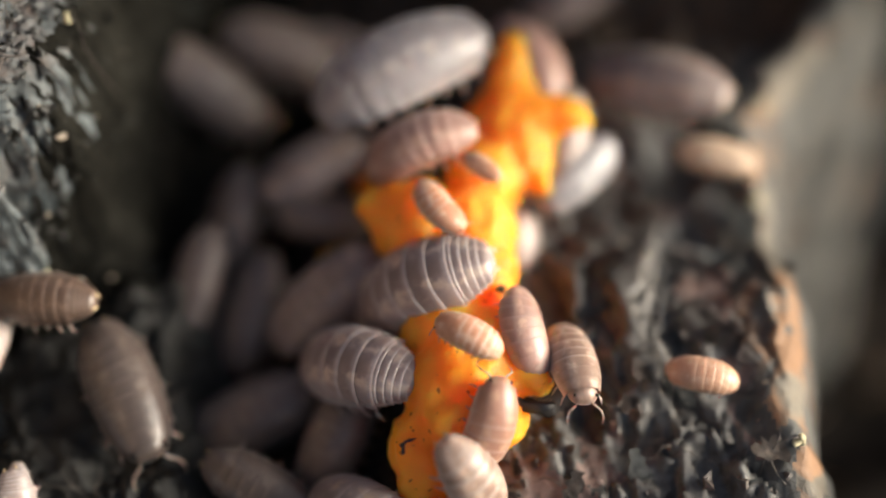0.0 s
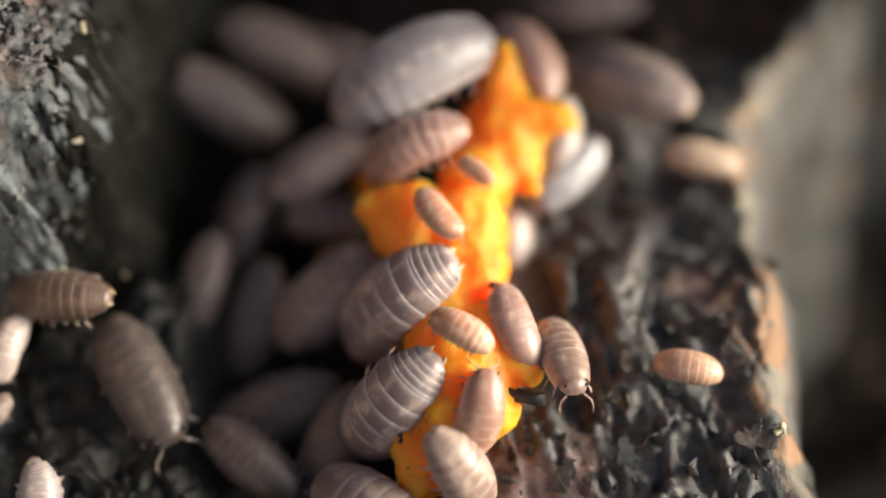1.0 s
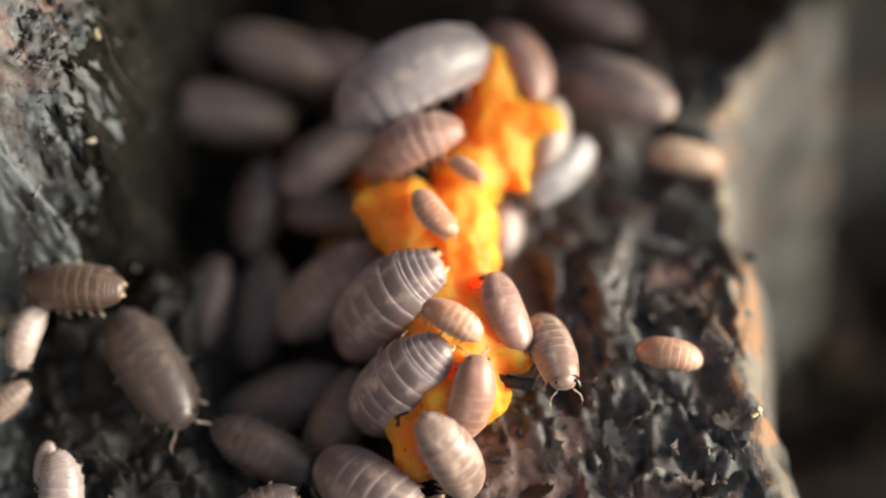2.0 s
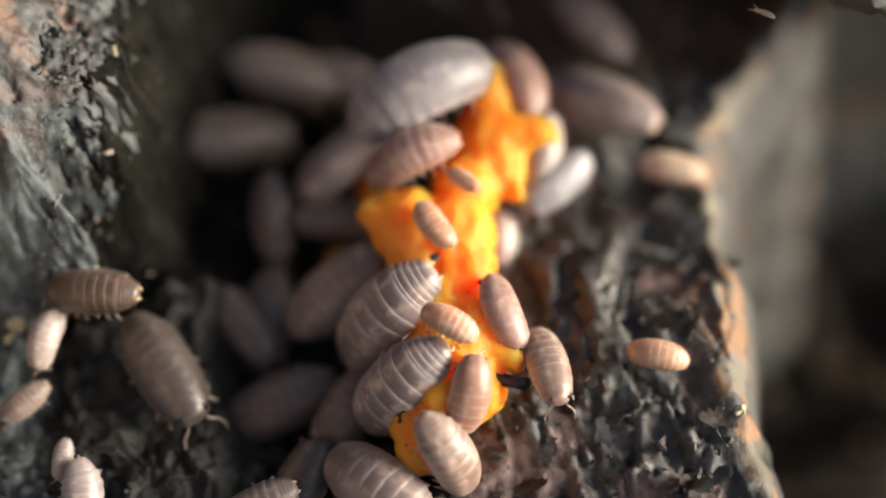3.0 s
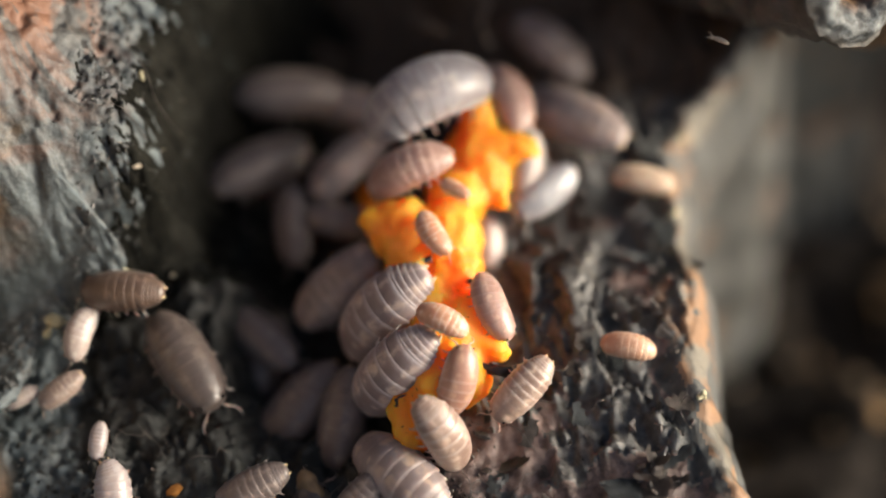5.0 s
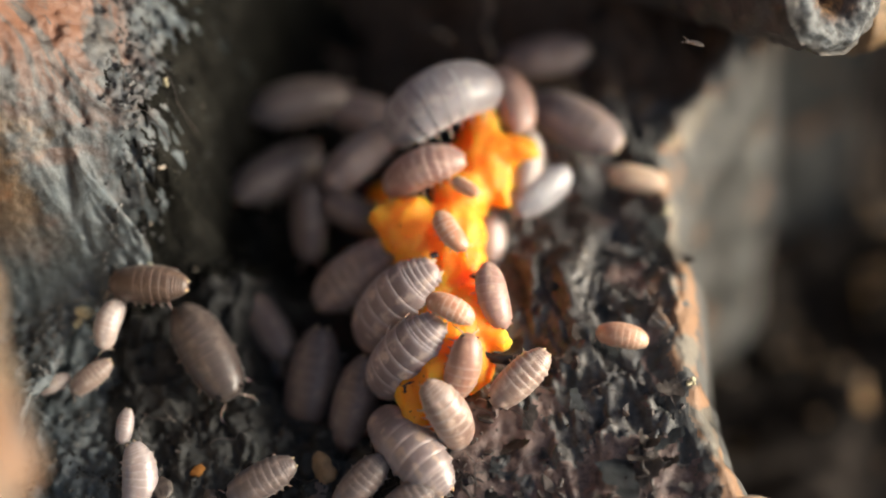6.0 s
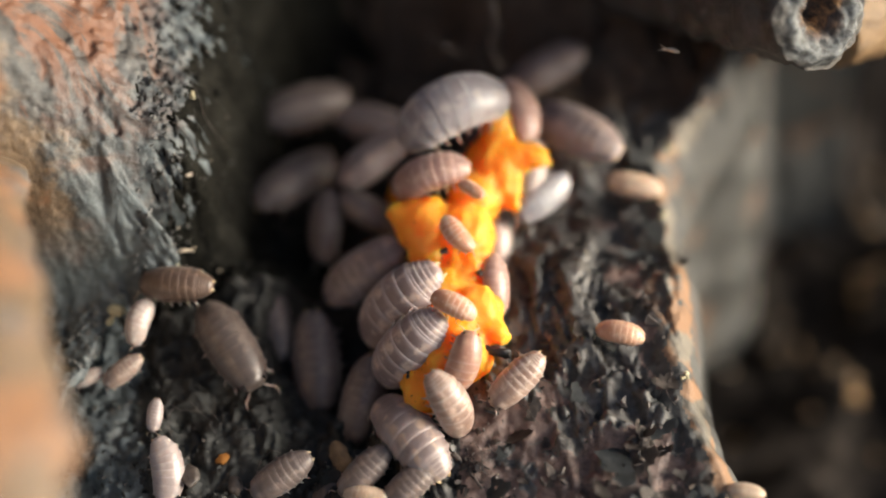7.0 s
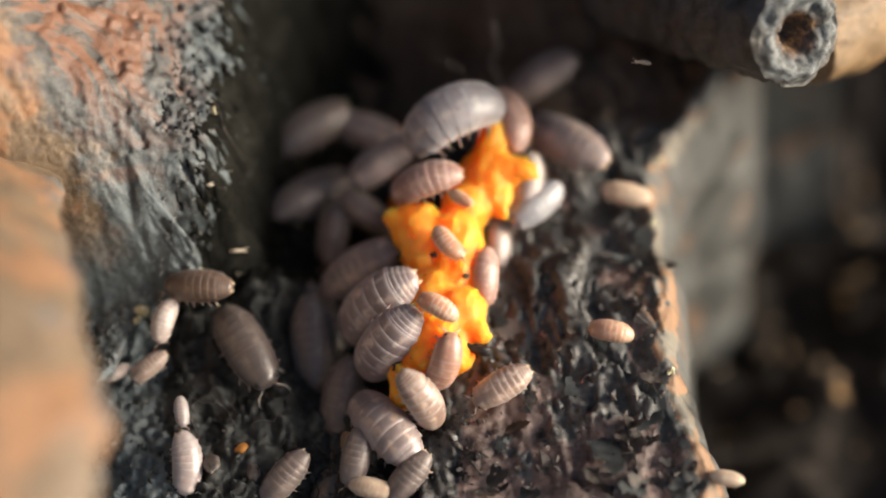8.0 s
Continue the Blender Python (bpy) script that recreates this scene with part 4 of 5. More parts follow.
# ---- pieces on the food ----
def crust(at, size, turn, label):
    bm = bmesh.new()
    bmesh.ops.create_cube(bm, size=1)
    bmesh.ops.subdivide_edges(bm, edges=bm.edges, cuts=3, use_grid_fill=True)
    bmesh.ops.transform(bm, matrix=Matrix.Diagonal((*size, 1)), verts=bm.verts)
    for v in bm.verts:
        v.co += 0.45 * min(size) * noise.noise_vector(v.co * 2.3)
    bmesh.ops.transform(bm, matrix=pose(*at, *turn), verts=bm.verts)
    return part("charred_crust", bm, MAT_CHAR, food, label)


crust((-1.9, -2.1, -2.5), (3.4, 0.8, 1.2), (20, -4, -10), "black crust under the food's corner")
crust((-9.9, -5.9, -1.85), (1.15, 0.75, 0.45), (25, -5, 25), "black scrap stuck to the food")
crust((-8.3, 7.2, 1.35), (0.7, 0.5, 0.4), (-15, 10, 30), "dark crumb stuck to the food")
crust((-4.3, 5.6, 0.2), (0.6, 0.5, 0.4), (0, 30, 60), "dark crumb stuck to the food")


# ---- scraps in the hollow ----
def scrap(name, x, y, size, squash, turn, material, label, seed):
    """A torn, flattened lump lying on the soil."""
    bm = bmesh.new()
    blob(bm, (0, 0, 0), size, squash)
    for v in bm.verts:
        v.co += 0.45 * size * noise.noise_vector(v.co * 1.1 / size + Vector((seed, 0, 0))) * Vector((1, 1, 0.4))
    ob = new(name, mesh_of(name, bm, [material]))
    ob.matrix_basis = pose(x * MM, y * MM, (trough_z(x, y) + 0.45 * size) * MM, *turn)
    return tagged(ob, label, "scrap")


scrap("rusty_scrap", -30.6, -13.1, 0.6, (1.3, 0.9, 0.6), (10, 5, 40), MAT_RUST, "small rust-orange scrap on the dark soil", 2)
scrap("leaf_scrap", -18.6, -11.8, 1.2, (0.8, 1.5, 0.35), (25, -20, 15), MAT_WOOD, "torn yellowish scrap of leaf on the soil", 5)
scrap("bark_scrap", -33.5, -15.5, 1.1, (1.4, 0.8, 0.5), (0, 10, 100), MAT_CRUMB, "dark brown scrap of bark on the soil", 7)
scrap("bark_scrap", -29.0, -15.8, 0.9, (0.8, 1.3, 0.5), (0, 15, 20), MAT_CRUMB, "small brown scrap of bark among dark crumbs", 9)


# ---- lichen, glint stand-ins and springtails ----
def lichen_lump(at, r, seed):
    bm = bmesh.new()
    for k in range(5):
        rng = random.Random(seed + k)
        blob(bm, (at[0] + rng.uniform(-r, r), at[1] + rng.uniform(-r, r), at[2] + rng.uniform(-0.2, 0.5) * r), r * rng.uniform(0.45, 0.8), (1, 1, 0.7))
    for v in bm.verts:
        v.co += 0.12 * noise.noise_vector(v.co * 2.5)
    return tagged(new("lichen_lump", mesh_of("lichen_lump", bm, [MAT_LICHEN_GLINT])), "small cream-yellow lump on the bark: lichen, pale chip or glint stand-in", "lichen", "lichen lumps")


lichen_lump((-43.2, 0.2, -0.8), 0.9, 4)
lichen_lump((-37.3, 5.8, 1.2), 0.6, 14)
lichen_lump((-50.5, -14.0, -3.2), 0.8, 24)
# on the crest the lumps stand in for small wet glints
for crest_y in (27.5, 18.5, -2.5):
    lichen_lump((ridge_x(crest_y) + 0.2, crest_y, trough_z(ridge_x(crest_y) + 0.2, crest_y) + 0.1), 0.4, 30)
# stands in for a pale chip glinting on the wall
lichen_lump((-35.1, 19.8, trough_z(-35.1, 19.8) + 0.1), 0.45, 41)


def springtail(key, at):
    root = thing("springtail", "tiny white springtail on dark bark", "springtail", "springtails")
    bm = bmesh.new()
    tube(bm, [(-0.8, 0, 0), (-0.5, 0, 0.05), (0, 0, 0.08), (0.5, 0, 0.05), (0.7, 0, 0)], (0.08, 0.2, 0.24, 0.2, 0.1), 8)
    part("body", bm, MAT_CHIP, root)
    bm = bmesh.new()
    blob(bm, (0.85, 0, 0), 0.2)
    head = part("head", bm, MAT_CHIP, root)
    for side in (-1, 1):
        bm = bmesh.new()
        tube(bm, [(0.95, side * 0.1, 0.05), (1.2, side * 0.3, 0.1), (1.45, side * 0.4, 0.05)], (0.05, 0.04, 0.02), 5)
        part("antenna", bm, MAT_CHIP, head)
    x, y, z, rz = at
    root.matrix_basis = pose(x * MM, y * MM, z * MM, 0, 0, rz)
    ISOPODS[key] = root
    return root


springtail("tail_one", (16.1, 25.7, 11.4, 150))
springtail("tail_two", (-36.2, 6.6, 2.4, 10))


# ---- what moves ----
def motions():
    # the food is tugged sideways as it is eaten
    walk(food, [(t, pose(x * MM, y * MM, 0, 0, 0, rz)) for t, x, y, rz in (
        (0, 0.30, -0.04, -0.44), (0.5, 0.25, -0.09, -0.56), (1, 0.09, -0.02, -0.09), (1.5, 0.05, -0.03, 0.1), (4.5, 0, 0, 0),
        (6, -0.06, -0.08, -0.1), (6.5, 0.01, 0.09, -2.64), (7, -0.64, 0.07, -4.09), (7.5, -1.42, 0.52, -4.54), (8, -2.56, -0.22, -6.75))])
    # springtails and legs on the move
    crawl("tail_one", [(0, 18.4, 24.6, 12.0, 0, 0, 150), (4.5, 18.3, 24.6, 12.0, 0, 0, 150), (6, 16.9, 25.4, 12.0, 0, 0, 160),
                       (7, 15.1, 26.5, 12.0, 0, 0, 165), (8, 13.4, 27.4, 12.0, 0, 0, 170)])
    crawl("tail_two", [(0, -40.0, 6.0, 2.0, 0, 0, 10), (6.5, -38.0, 6.3, 2.2, 0, 0, 10), (7, -36.2, 6.6, 2.4, 0, 0, 8),
                       (7.5, -34.1, 6.9, 2.6, 0, 0, 5), (8, -32.6, 7.1, 2.6, 0, 0, 5)])
    stride("walker", ((1.5, 4.6), (7.0, 8.0)))
    stride("midleft", ((1.5, 3.0), (3.5, 6.4), (7.0, 8.0)))
    crawl("central", [
        (0, -10.07, 6.33, -1.16, -16.0, 42.6, -177.4),
        (0.5, -11.16, 5.82, -1.43, -17.0, 48.0, -165.4),
        (1, -11.76, 4.96, -1.89, -17.7, 50.5, -164.0),
        (1.5, -12.24, 4.55, -2.11, -17.5, 49.6, -164.8),
        (3.5, -12.60, 3.43, -2.70, -17.8, 53.3, -156.8),
        (4.5, -12.73, 3.58, -2.63, -17.9, 52.1, -160.7),
        (6.5, -12.48, 3.47, -2.68, -16.8, 50.3, -156.8),
        (7, -13.36, 3.47, -2.69, -16.7, 49.1, -158.6),
        (8, -16.70, 3.40, -2.72, -16.6, 47.1, -163.8),
    ])
    flex("topbig", "curled", [(0, 0.10), (1.5, 0.13), (3.0, 0.16), (4.5, 0.19), (6, 0.22), (8, 0.25)])
    crawl("topbig", [
        (0, -12.43, 22.19, 4.43, 4.0, -5.8, 28.5),
        (1, -11.50, 22.45, 4.58, 4.0, -6.9, 30.4),
        (1.5, -11.44, 22.30, 4.50, 4.0, -6.3, 30.1),
        (3.5, -10.40, 22.70, 4.71, 4.0, -5.5, 29.5),
        (4.5, -9.96, 23.55, 5.16, 4.0, -4.4, 27.9),
        (6.5, -8.47, 23.48, 5.12, 4.0, -4.7, 30.3),
        (7, -8.55, 23.75, 5.27, 4.0, -3.7, 28.1),
        (8, -8.86, 24.54, 5.69, 4.0, -4.8, 29.7),
    ])
    crawl("pinkleft", [
        (0, -10.60, 16.10, 2.90, -3.4, 22.5, -165.3),
        (1, -10.99, 16.31, 3.01, -3.0, 23.5, -163.8),
        (1.5, -10.93, 16.24, 2.97, -3.1, 24.2, -163.9),
        (3.5, -11.04, 16.42, 3.07, -3.1, 24.6, -164.1),
        (4.5, -11.02, 16.28, 2.99, -3.1, 23.1, -164.0),
        (6.5, -10.03, 16.29, 3.00, -4.2, 20.1, -168.2),
        (7, -10.54, 16.50, 3.11, -4.5, 19.3, -169.5),
        (8, -11.58, 16.80, 3.27, -4.4, 20.0, -169.0),
    ])
    crawl("backred", [
        (0, -2.74, 25.81, 1.27, 35.3, -7.1, 123.7),
        (1, -2.52, 26.47, 1.62, 35.3, -5.1, 124.4),
        (3.5, -2.21, 26.22, 1.48, 36.3, -6.4, 118.7),
        (4.5, -1.92, 26.19, 1.47, 36.7, -5.8, 116.5),
        (6.5, -1.51, 26.55, 1.66, 37.3, -9.5, 111.6),
        (7, -1.49, 26.67, 1.72, 37.2, -9.1, 112.6),
        (8, -2.22, 27.25, 2.03, 37.5, -10.3, 110.6),
    ])
    crawl("tubright", [
        (0, 6.92, 26.88, -2.98, -9.6, 13.2, 158.6),
        (1, 5.38, 27.35, -2.73, -6.9, 9.3, 150.8),
        (1.5, 5.30, 27.01, -2.91, -6.9, 9.0, 151.0),
        (3.5, 4.74, 27.00, -2.92, -7.2, 8.6, 151.7),
        (4.5, 4.55, 27.27, -2.77, -6.5, 7.2, 150.0),
        (6.5, 4.81, 27.02, -2.90, -5.0, 6.2, 145.2),
        (7, 4.86, 27.19, -2.81, -4.8, 5.9, 144.8),
        (8, 4.22, 27.39, -2.71, -5.0, 5.3, 145.5),
    ])
    crawl("slate", [
        (0, 1.04, 17.65, -2.51, -48.6, 2.6, -131.5),
        (1, 0.92, 17.75, -2.46, -48.5, 3.3, -131.3),
        (3.5, 1.72, 17.75, -2.45, -49.3, 2.0, -135.7),
        (4.5, 2.07, 17.78, -2.44, -49.5, 1.2, -137.2),
        (6.5, 1.56, 17.68, -2.49, -49.5, 0.6, -136.1),
        (8, 1.19, 17.77, -2.45, -49.1, 1.2, -133.9),
    ])
    crawl("walker", [
        (0, 1.25, 0.89, -1.51, -17.3, -13.0, -73.5),
        (1, 1.08, 0.93, -1.49, -15.8, -12.3, -71.5),
        (1.5, 1.15, 0.78, -1.56, -15.6, -11.5, -71.3),
        (3, 1.38, -0.86, -1.87, -14.2, -1.6, -72.2),
        (3.5, 1.44, -1.40, -1.59, -14.4, 6.3, -74.4),
        (4, 1.99, -2.43, -1.29, -22.0, 28.0, -93.3),
        (4.5, 1.34, -3.73, -1.99, -32.7, 23.2, -126.3),
        (6, 0.58, -4.40, -2.34, -34.2, 19.4, -138.4),
        (6.5, 0.32, -4.67, -2.48, -34.1, 20.1, -136.5),
        (7, -0.12, -5.09, -2.71, -34.2, 19.9, -137.1),
        (8, -1.51, -6.21, -3.30, -34.0, 14.4, -151.2),
    ])
    crawl("foodright", [
        (0, -2.29, 2.28, -0.09, -28.9, 19.9, -72.8),
        (1, -2.56, 2.39, -0.03, -25.4, 18.4, -65.0),
        (3.5, -2.44, 2.87, 0.22, -25.5, 18.4, -65.3),
        (4.5, -2.26, 2.90, 0.24, -24.8, 18.1, -63.8),
        (6, -2.44, 3.19, 0.40, -29.2, 21.0, -73.7),
        (6.5, -2.00, 4.58, -0.40, -57.8, 19.9, -83.0),
        (7, -3.08, 5.79, -1.45, -49.5, 20.0, -83.7),
        (7.5, -3.78, 6.75, -1.51, -42.3, 20.7, -86.7),
        (8, -4.21, 7.06, -1.34, -43.5, 21.0, -90.4),
    ])
    crawl("smallfood", [
        (0, -5.61, 0.30, 2.93, -8.2, -11.3, 158.0),
        (1, -5.88, 0.24, 2.89, -7.7, -12.2, 156.0),
        (3.5, -6.33, 0.06, 2.80, -8.2, -11.4, 157.7),
        (4.5, -6.30, -0.09, 2.71, -8.5, -10.9, 158.7),
        (6.5, -6.01, 0.27, 2.91, -8.5, -10.8, 159.0),
        (7, -6.58, 0.33, 2.94, -8.5, -10.9, 158.8),
        (8, -8.52, 0.14, 2.84, -7.7, -12.2, 156.0),
    ])
    crawl("lowfood", [
        (0, -4.24, -4.63, -1.05, 44.2, -47.7, 65.2),
        (1, -4.68, -4.63, -1.04, 42.8, -47.6, 68.1),
        (3.5, -4.85, -4.53, -0.99, 42.5, -48.5, 69.4),
        (4.5, -4.99, -4.50, -0.98, 44.1, -48.5, 66.0),
        (6.5, -4.93, -4.38, -0.91, 45.5, -48.6, 63.3),
        (7, -5.69, -4.41, -0.93, 45.7, -48.0, 62.2),
        (8, -7.82, -4.81, -1.14, 45.8, -48.2, 62.3),
    ])
    crawl("bottom", [
        (0, -5.17, -7.97, -2.82, -1.5, 66.7, -39.3),
        (1, -5.69, -8.19, -2.94, -0.4, 62.6, -37.6),
        (3.5, -6.18, -8.56, -3.14, -1.8, 59.1, -40.0),
        (4.5, -6.01, -8.53, -3.12, -0.7, 59.8, -38.1),
        (6.5, -6.14, -8.16, -2.92, -3.6, 62.4, -42.9),
        (7, -6.79, -8.07, -2.88, -4.6, 62.5, -44.7),
        (8, -10.12, -8.38, -3.04, 0.8, 60.4, -35.6),
    ])
    crawl("turner", [
        (0, -14.32, 0.73, -3.01, -21.4, 34.8, 150.9),
        (0.3, -14.31, 0.41, -3.18, -20.6, 32.4, 151.4),
        (0.5, -12.18, -2.52, -2.47, -37.0, 54.1, -165.0),
        (0.7, -11.55, -2.72, -2.58, -38.3, 56.3, -163.3),
        (1, -11.36, -3.23, -2.85, -37.2, 56.1, -159.7),
        (1.5, -10.71, -2.82, -2.63, -36.3, 53.3, -164.6),
        (3, -10.64, -2.98, -2.72, -35.3, 52.6, -162.0),
        (3.5, -10.82, -2.78, -2.61, -36.1, 53.1, -164.1),
        (4.5, -11.04, -2.76, -2.60, -35.1, 52.3, -162.2),
        (6.5, -10.82, -2.40, -2.41, -36.5, 54.9, -160.3),
        (7, -11.71, -2.21, -2.31, -36.0, 54.0, -161.2),
        (8, -14.71, -2.02, -2.21, -35.4, 54.1, -158.2),
    ])
    crawl("lower", [
        (0, -12.41, -10.11, -5.29, -15.9, 17.2, 147.6),
        (1.5, -12.46, -10.34, -5.41, -13.8, 13.6, 145.7),
        (3.5, -11.37, -10.72, -5.61, -11.4, 7.9, 143.5),
        (4.5, -9.95, -11.44, -5.99, -10.0, 6.0, 141.6),
        (6.5, -9.80, -10.42, -5.54, -3.4, 0.8, 131.5),
        (7, -10.96, -10.39, -5.53, -3.6, 0.2, 131.8),
        (8, -14.35, -10.62, -5.65, -5.1, -0.2, 134.3),
    ])
    crawl("shadebig", [
        (0, -17.53, 7.73, -5.52, 14.2, -31.1, 31.5),
        (1, -17.81, 7.65, -5.56, 14.0, -32.1, 32.5),
        (1.5, -18.01, 7.48, -5.65, 14.8, -31.1, 29.7),
        (3.5, -17.43, 7.92, -5.42, 14.8, -30.7, 29.7),
        (4.5, -17.70, 8.03, -5.35, 14.2, -32.0, 31.7),
        (6.5, -16.92, 8.91, -4.89, 17.0, -28.4, 21.5),
        (7, -17.74, 9.07, -4.80, 16.5, -28.4, 23.3),
        (8, -19.35, 9.66, -4.49, 18.1, -28.3, 17.3),
    ])
    crawl("leftmain", [
        (0, -30.83, -1.63, -3.13, -3.5, 15.2, -60.5),
        (1, -30.65, -1.50, -3.06, -0.8, 14.3, -55.6),
        (1.5, -30.65, -1.61, -3.12, 0.0, 13.7, -54.0),
        (3.5, -30.85, -1.55, -3.09, 1.8, 12.6, -50.9),
        (4.5, -30.87, -1.62, -3.13, 1.8, 12.4, -50.8),
        (6.5, -30.87, -1.87, -3.26, -0.4, 13.5, -54.8),
        (7, -30.93, -1.66, -3.15, 1.0, 13.1, -52.2),
        (8, -31.25, -2.01, -3.34, 0.1, 13.4, -53.9),
    ])
    crawl("upleft", [
        (0, -29.22, 26.02, -3.15, 11.2, 40.3, -15.8),
        (1, -28.48, 25.35, -3.51, 11.1, 36.9, -7.3),
        (1.5, -28.53, 25.01, -3.69, 10.6, 31.5, 4.3),
        (3.5, -28.92, 23.35, -4.57, 8.4, 19.1, 26.5),
        (4.5, -28.01, 22.81, -4.86, 7.2, 13.8, 36.2),
        (6.5, -27.22, 21.66, -5.47, 6.1, 9.3, 44.4),
        (7, -27.64, 21.74, -5.43, 6.0, 9.5, 46.0),
        (8, -27.18, 21.20, -5.72, 6.6, 11.8, 41.2),
    ])
    crawl("upleft2", [
        (0, -23.39, 30.56, -4.14, 4.6, 30.7, -1.7),
        (1, -24.43, 31.24, -3.78, 4.5, 27.5, -4.8),
        (1.5, -24.70, 31.17, -3.81, 4.4, 25.0, -2.5),
        (3.5, -25.27, 30.94, -3.94, 4.1, 19.5, 2.2),
        (4.5, -25.27, 31.17, -3.81, 4.0, 17.6, 8.3),
        (6.5, -26.50, 30.41, -4.22, 3.2, 7.0, 25.4),
        (7, -27.47, 31.21, -3.79, 3.2, 7.2, 27.0),
        (8, -28.33, 30.41, -4.22, 2.5, 3.1, 40.7),
    ])
    crawl("midleft", [
        (0, -27.61, 9.24, -5.28, -3.6, 20.3, -100.5),
        (1, -27.99, 8.73, -5.55, -4.2, 20.7, -102.1),
        (1.5, -29.01, 7.64, -6.13, -8.8, 18.6, -115.6),
        (3, -25.85, 5.32, -7.36, 14.2, 14.3, -47.4),
        (3.5, -26.64, 5.45, -7.30, 15.8, 12.8, -40.8),
        (4.5, -24.77, 3.72, -8.22, 17.1, 10.7, -35.2),
        (6.5, -27.35, 4.21, -7.95, 9.5, 18.4, -63.0),
        (7, -27.87, 3.94, -8.10, 6.5, 20.0, -72.0),
        (8, -26.31, 0.08, -10.15, 6.9, 20.8, -70.9),
    ])
    crawl("smalldark", [
        (0, -18.48, 15.40, -5.97, -7.0, -10.0, -179.1),
        (1, -18.29, 15.37, -5.98, -6.4, -8.5, -175.5),
        (3.5, -18.57, 15.79, -5.76, -6.5, -9.1, -175.7),
        (6.5, -17.77, 16.71, -5.27, -9.6, -18.1, 162.3),
        (8, -19.44, 17.80, -4.69, -10.4, -21.7, 155.3),
    ])
    crawl("deepone", [
        (0, -26.08, 15.63, -6.41, 11.8, 27.6, -100.0),
        (1, -25.87, 15.81, -6.31, 9.1, 26.6, -109.3),
        (3.5, -24.13, 15.98, -6.23, 16.9, 27.6, -79.7),
        (6.5, -23.17, 15.96, -6.24, 14.4, 28.0, -90.4),
        (8, -23.81, 16.05, -6.19, 12.3, 27.7, -98.3),
    ])
    crawl("deeptwo", [
        (0, -19.55, 19.04, -4.04, 1.2, 8.0, -148.1),
        (1, -19.64, 19.37, -3.86, 1.3, 9.1, -147.6),
        (3.5, -17.96, 20.57, -3.22, 4.4, 12.6, -135.8),
        (6.5, -17.82, 22.24, -2.33, 3.4, 11.4, -139.3),
        (8, -17.76, 23.47, -1.68, 2.0, 7.5, -144.7),
    ])
    crawl("lowshade", [
        (0, -22.90, -0.38, -9.55, -24.5, 14.5, -156.7),
        (1, -21.77, -0.60, -9.66, -25.0, 13.5, -159.2),
        (1.5, -21.29, -0.86, -9.80, -25.2, 12.7, -160.7),
        (3.5, -22.59, -1.65, -10.22, -24.0, 15.4, -154.1),
        (4.5, -21.06, -2.67, -10.76, -22.6, 18.8, -148.1),
        (6.5, -21.61, -0.68, -9.71, 1.7, 30.4, -86.3),
        (7, -22.78, -0.03, -9.36, 3.9, 30.0, -81.4),
        (8, -24.85, 1.49, -8.55, 3.5, 30.2, -82.3),
    ])
    crawl("deepthree", [
        (0, -24.13, 8.45, -9.10, -6.3, 27.3, -104.1),
        (1, -24.42, 7.71, -9.49, -4.9, 27.6, -100.9),
        (3.5, -24.44, 6.52, -10.12, -2.8, 27.9, -96.2),
        (6.5, -27.16, 0.45, -13.35, -12.1, 25.2, -117.7),
        (8, -24.58, 5.80, -10.51, 12.5, 25.0, -61.4),
    ])
    crawl("lowtwo", [
        (0, -20.79, -7.29, -6.71, 24.5, 11.9, -23.4),
        (1, -21.83, -6.41, -6.24, 22.1, 16.4, -33.5),
        (1.5, -21.89, -6.39, -6.23, 21.1, 17.9, -37.3),
        (3.5, -18.35, -11.38, -8.88, 3.8, -27.7, 81.5),
        (8, -21.09, -17.08, -11.92, 8.3, -26.7, 71.2),
    ])
    crawl("under", [
        (0, -15.86, -2.82, -7.73, 2.9, 25.8, -114.3),
        (1, -16.30, -3.92, -8.31, 3.1, 25.9, -113.9),
        (3.5, -15.96, -3.45, -8.06, 2.4, 25.6, -115.5),
        (4.5, -16.15, -4.25, -8.49, 9.0, 27.7, -99.1),
        (6.5, -16.34, -4.48, -8.61, 6.3, 27.1, -106.0),
        (8, -20.51, -5.27, -9.03, 7.7, 27.4, -102.5),
    ])
    crawl("longpale", [
        (0, -37.08, -11.71, -3.96, -28.4, 27.5, -102.2),
        (3.5, -35.71, -13.76, -5.05, -23.2, 28.0, -89.6),
        (4.5, -35.73, -14.76, -5.58, -23.0, 28.0, -89.1),
        (6.5, -35.80, -14.84, -5.62, -20.8, 27.9, -84.3),
        (7, -35.85, -15.15, -5.79, -18.5, 27.6, -79.5),
        (8, -36.20, -15.63, -6.04, -20.9, 27.9, -84.6),
    ])
    crawl("smallpale", [
        (0, -37.00, -9.34, -3.55, -7.3, 17.8, -78.3),
        (1.5, -37.59, -9.91, -3.85, -13.4, 19.5, -95.3),
        (3.5, -37.92, -9.91, -3.85, -13.2, 19.8, -94.8),
        (4.5, -37.67, -9.83, -3.81, -12.7, 19.1, -93.2),
        (6.5, -37.83, -10.10, -3.95, -13.6, 20.2, -95.9),
        (7, -37.78, -9.86, -3.83, -12.5, 19.9, -92.7),
        (8, -37.43, -10.28, -4.05, -7.1, 20.2, -77.6),
    ])
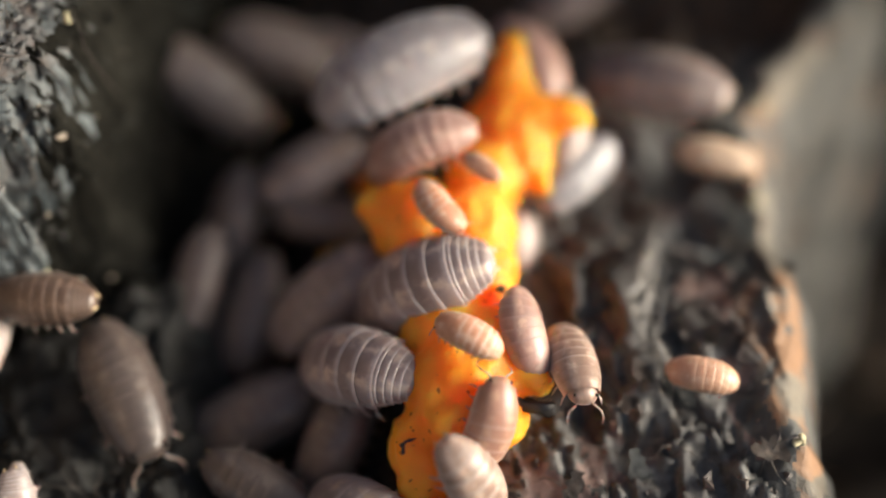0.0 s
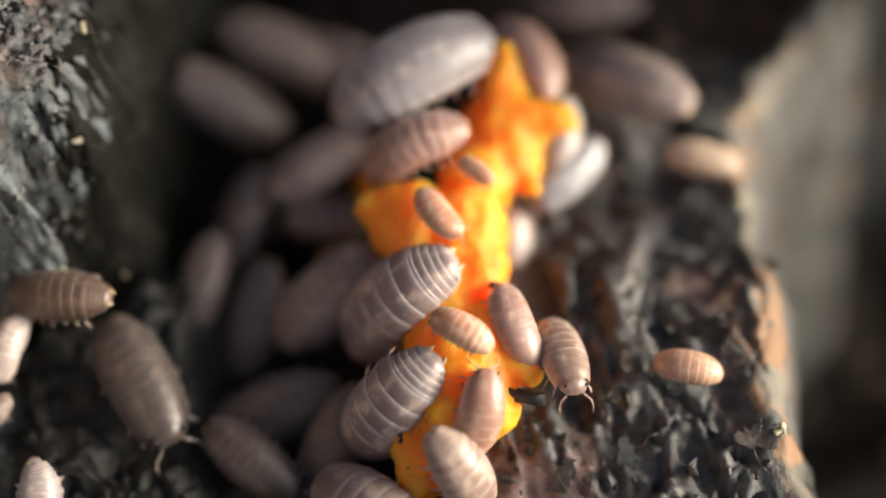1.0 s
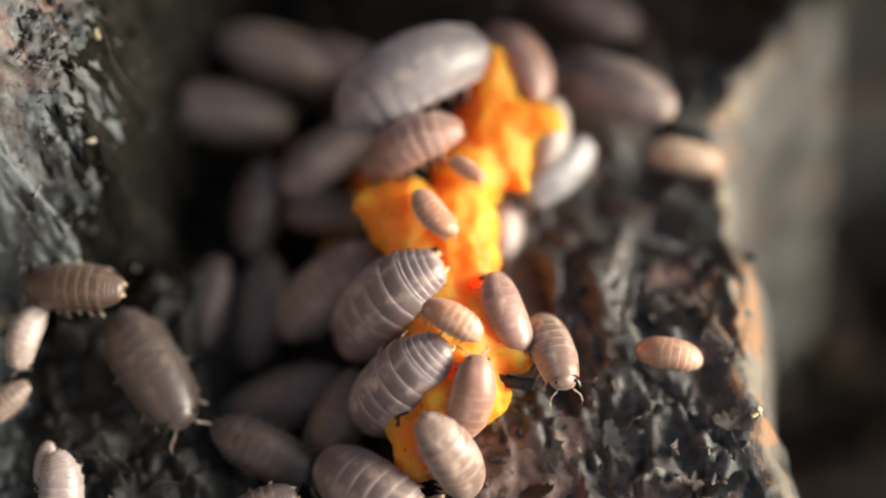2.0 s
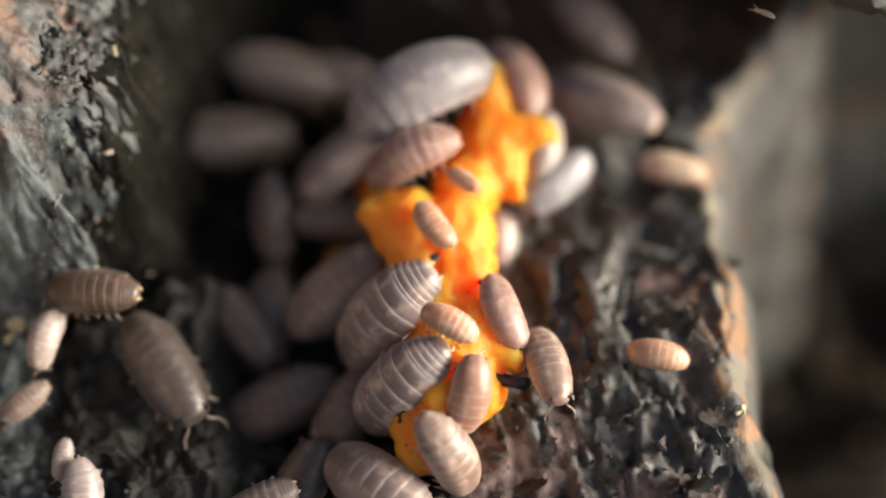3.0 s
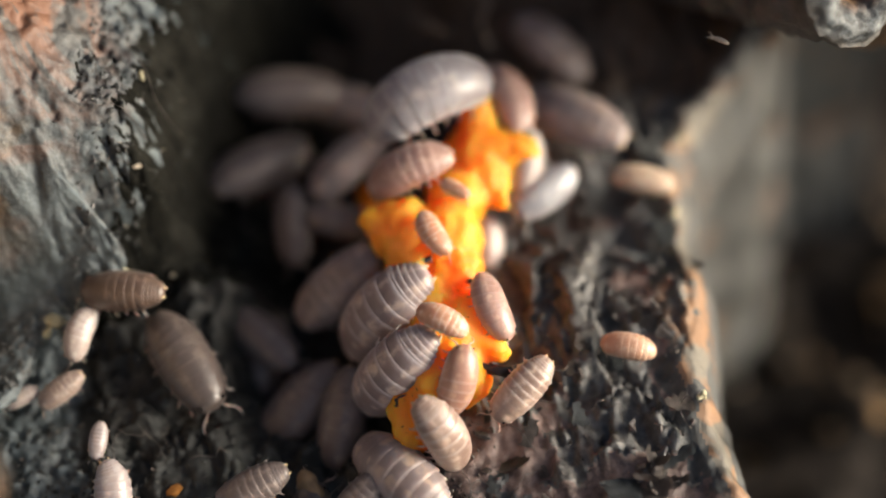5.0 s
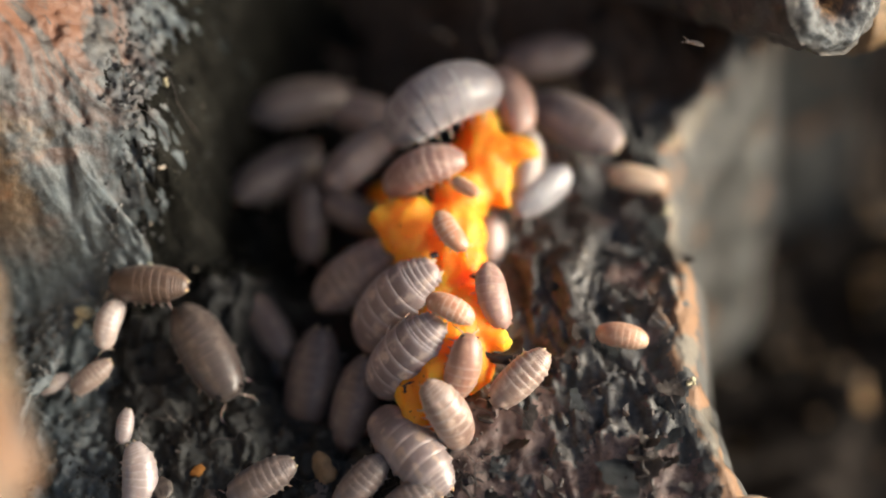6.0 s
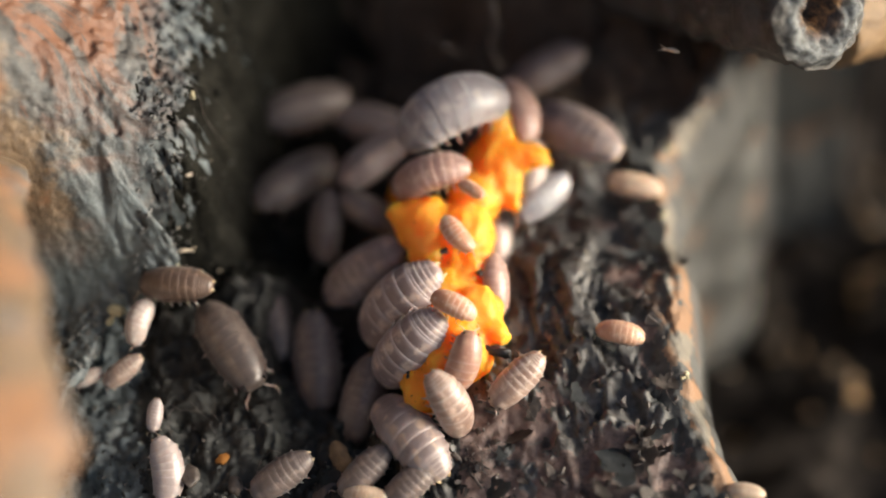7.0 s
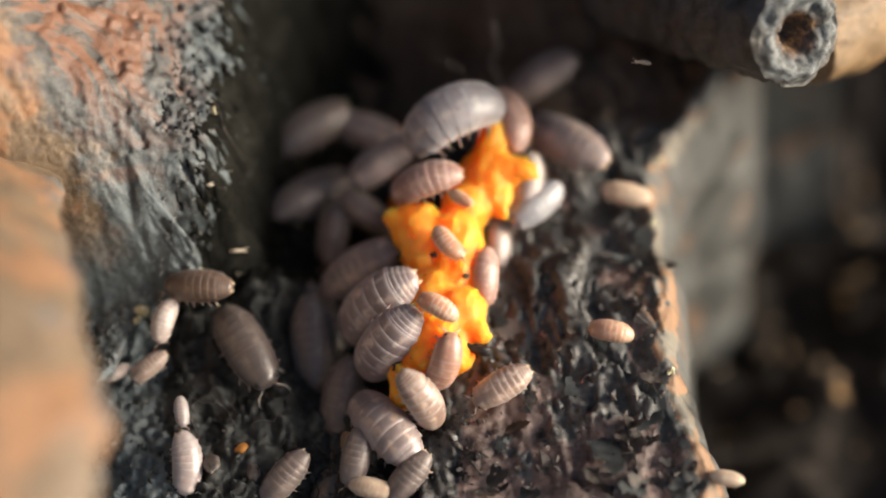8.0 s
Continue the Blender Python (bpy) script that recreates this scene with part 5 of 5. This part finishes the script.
    crawl("bottomleft", [
        (0, -20.47, -12.62, -5.58, -21.4, 12.9, -154.4),
        (4.5, -22.80, -12.86, -5.71, -21.3, 13.6, -152.9),
        (6.5, -24.23, -14.55, -6.60, -21.2, 13.9, -152.2),
        (7, -24.15, -14.82, -6.75, -20.8, 15.7, -148.1),
        (8, -25.37, -16.23, -7.50, -18.4, 21.4, -132.7),
    ])
    crawl("bottomback", [
        (0, -11.84, -12.60, -5.57, -20.4, 17.1, -144.7),
        (6.5, -14.84, -14.13, -6.38, -18.9, 20.6, -135.0),
        (7, -15.47, -14.21, -6.42, -19.3, 19.9, -137.2),
        (8, -17.39, -14.05, -6.34, -9.5, 27.6, -100.7),
    ])
    crawl("bottomtail", [
        (0, -8.52, -11.98, -4.67, -16.3, 23.9, -123.5),
        (6.5, -10.08, -15.65, -6.62, -20.7, 16.4, -146.3),
        (7, -10.82, -15.53, -6.56, -19.7, 19.1, -139.4),
        (8, -11.40, -15.99, -6.80, -18.1, 21.8, -131.2),
    ])
    crawl("bottompale", [
        (0, -12.82, -13.50, -4.92, 20.0, 3.1, -5.8),
        (6.5, -14.16, -16.96, -6.75, 19.9, 3.3, -6.3),
        (7, -14.92, -16.88, -6.71, 19.9, 3.3, -6.3),
        (8, -15.42, -17.36, -6.97, 19.6, 4.4, -8.3),
    ])
    crawl("babyone", [
        (0, -8.63, 10.25, 3.50, -8.9, 8.1, -47.8),
        (3.5, -8.43, 9.25, 2.97, -10.6, 10.4, -52.1),
        (4.5, -8.32, 9.17, 2.92, -11.9, 11.6, -55.4),
        (6.5, -6.67, 8.97, 2.82, -10.3, 10.0, -51.4),
        (7, -7.12, 9.03, 2.85, -9.2, 9.8, -48.6),
        (8, -8.37, 8.66, 2.65, -8.4, 10.0, -46.9),
    ])
    crawl("babytwo", [
        (0, -5.62, 13.64, 3.81, -0.4, 0.3, -37.9),
        (3.5, -6.17, 13.46, 3.72, 0.0, -2.0, -36.8),
        (4.5, -6.24, 13.54, 3.76, 1.6, -1.8, -32.9),
        (6.5, -5.36, 13.82, 3.91, 0.7, -1.6, -35.2),
        (7, -5.71, 14.08, 4.05, 0.9, -2.3, -34.6),
        (8, -7.07, 13.99, 4.00, 1.4, -2.9, -33.4),
    ])
    crawl("faraway", [
        (0, -0.12, 38.60, -5.52, -3.0, 15.6, -148.3),
        (3.5, 4.18, 38.78, -5.43, 3.0, -21.0, 133.7),
        (4.5, 2.57, 38.86, -5.39, 3.2, -21.6, 131.7),
        (6.5, 1.05, 38.48, -5.59, -2.4, 12.0, -156.4),
        (8, 0.45, 39.70, -4.94, -2.9, 15.0, -149.7),
    ])
    crawl("fartwo", [
        (0, -18.69, 31.42, -5.94, -1.0, 10.3, -20.0),
        (3.5, -18.69, 31.42, -5.94, -1.0, 10.3, -20.0),
        (6.5, -18.61, 30.57, -6.40, -0.4, 6.3, -11.9),
        (8, -21.03, 31.22, -6.05, -0.7, 8.2, -15.8),
    ])
    crawl("tinyspeck", [
        (0, -29.19, -7.96, -10.46, 3.8, -27.8, 97.0),
        (3.5, -29.19, -7.96, -10.46, 3.8, -27.8, 97.0),
        (6.5, -28.45, -7.78, -10.37, -7.4, 27.8, -97.4),
        (8, -28.77, -8.38, -10.68, -4.4, 27.9, -85.3),
    ])


motions()
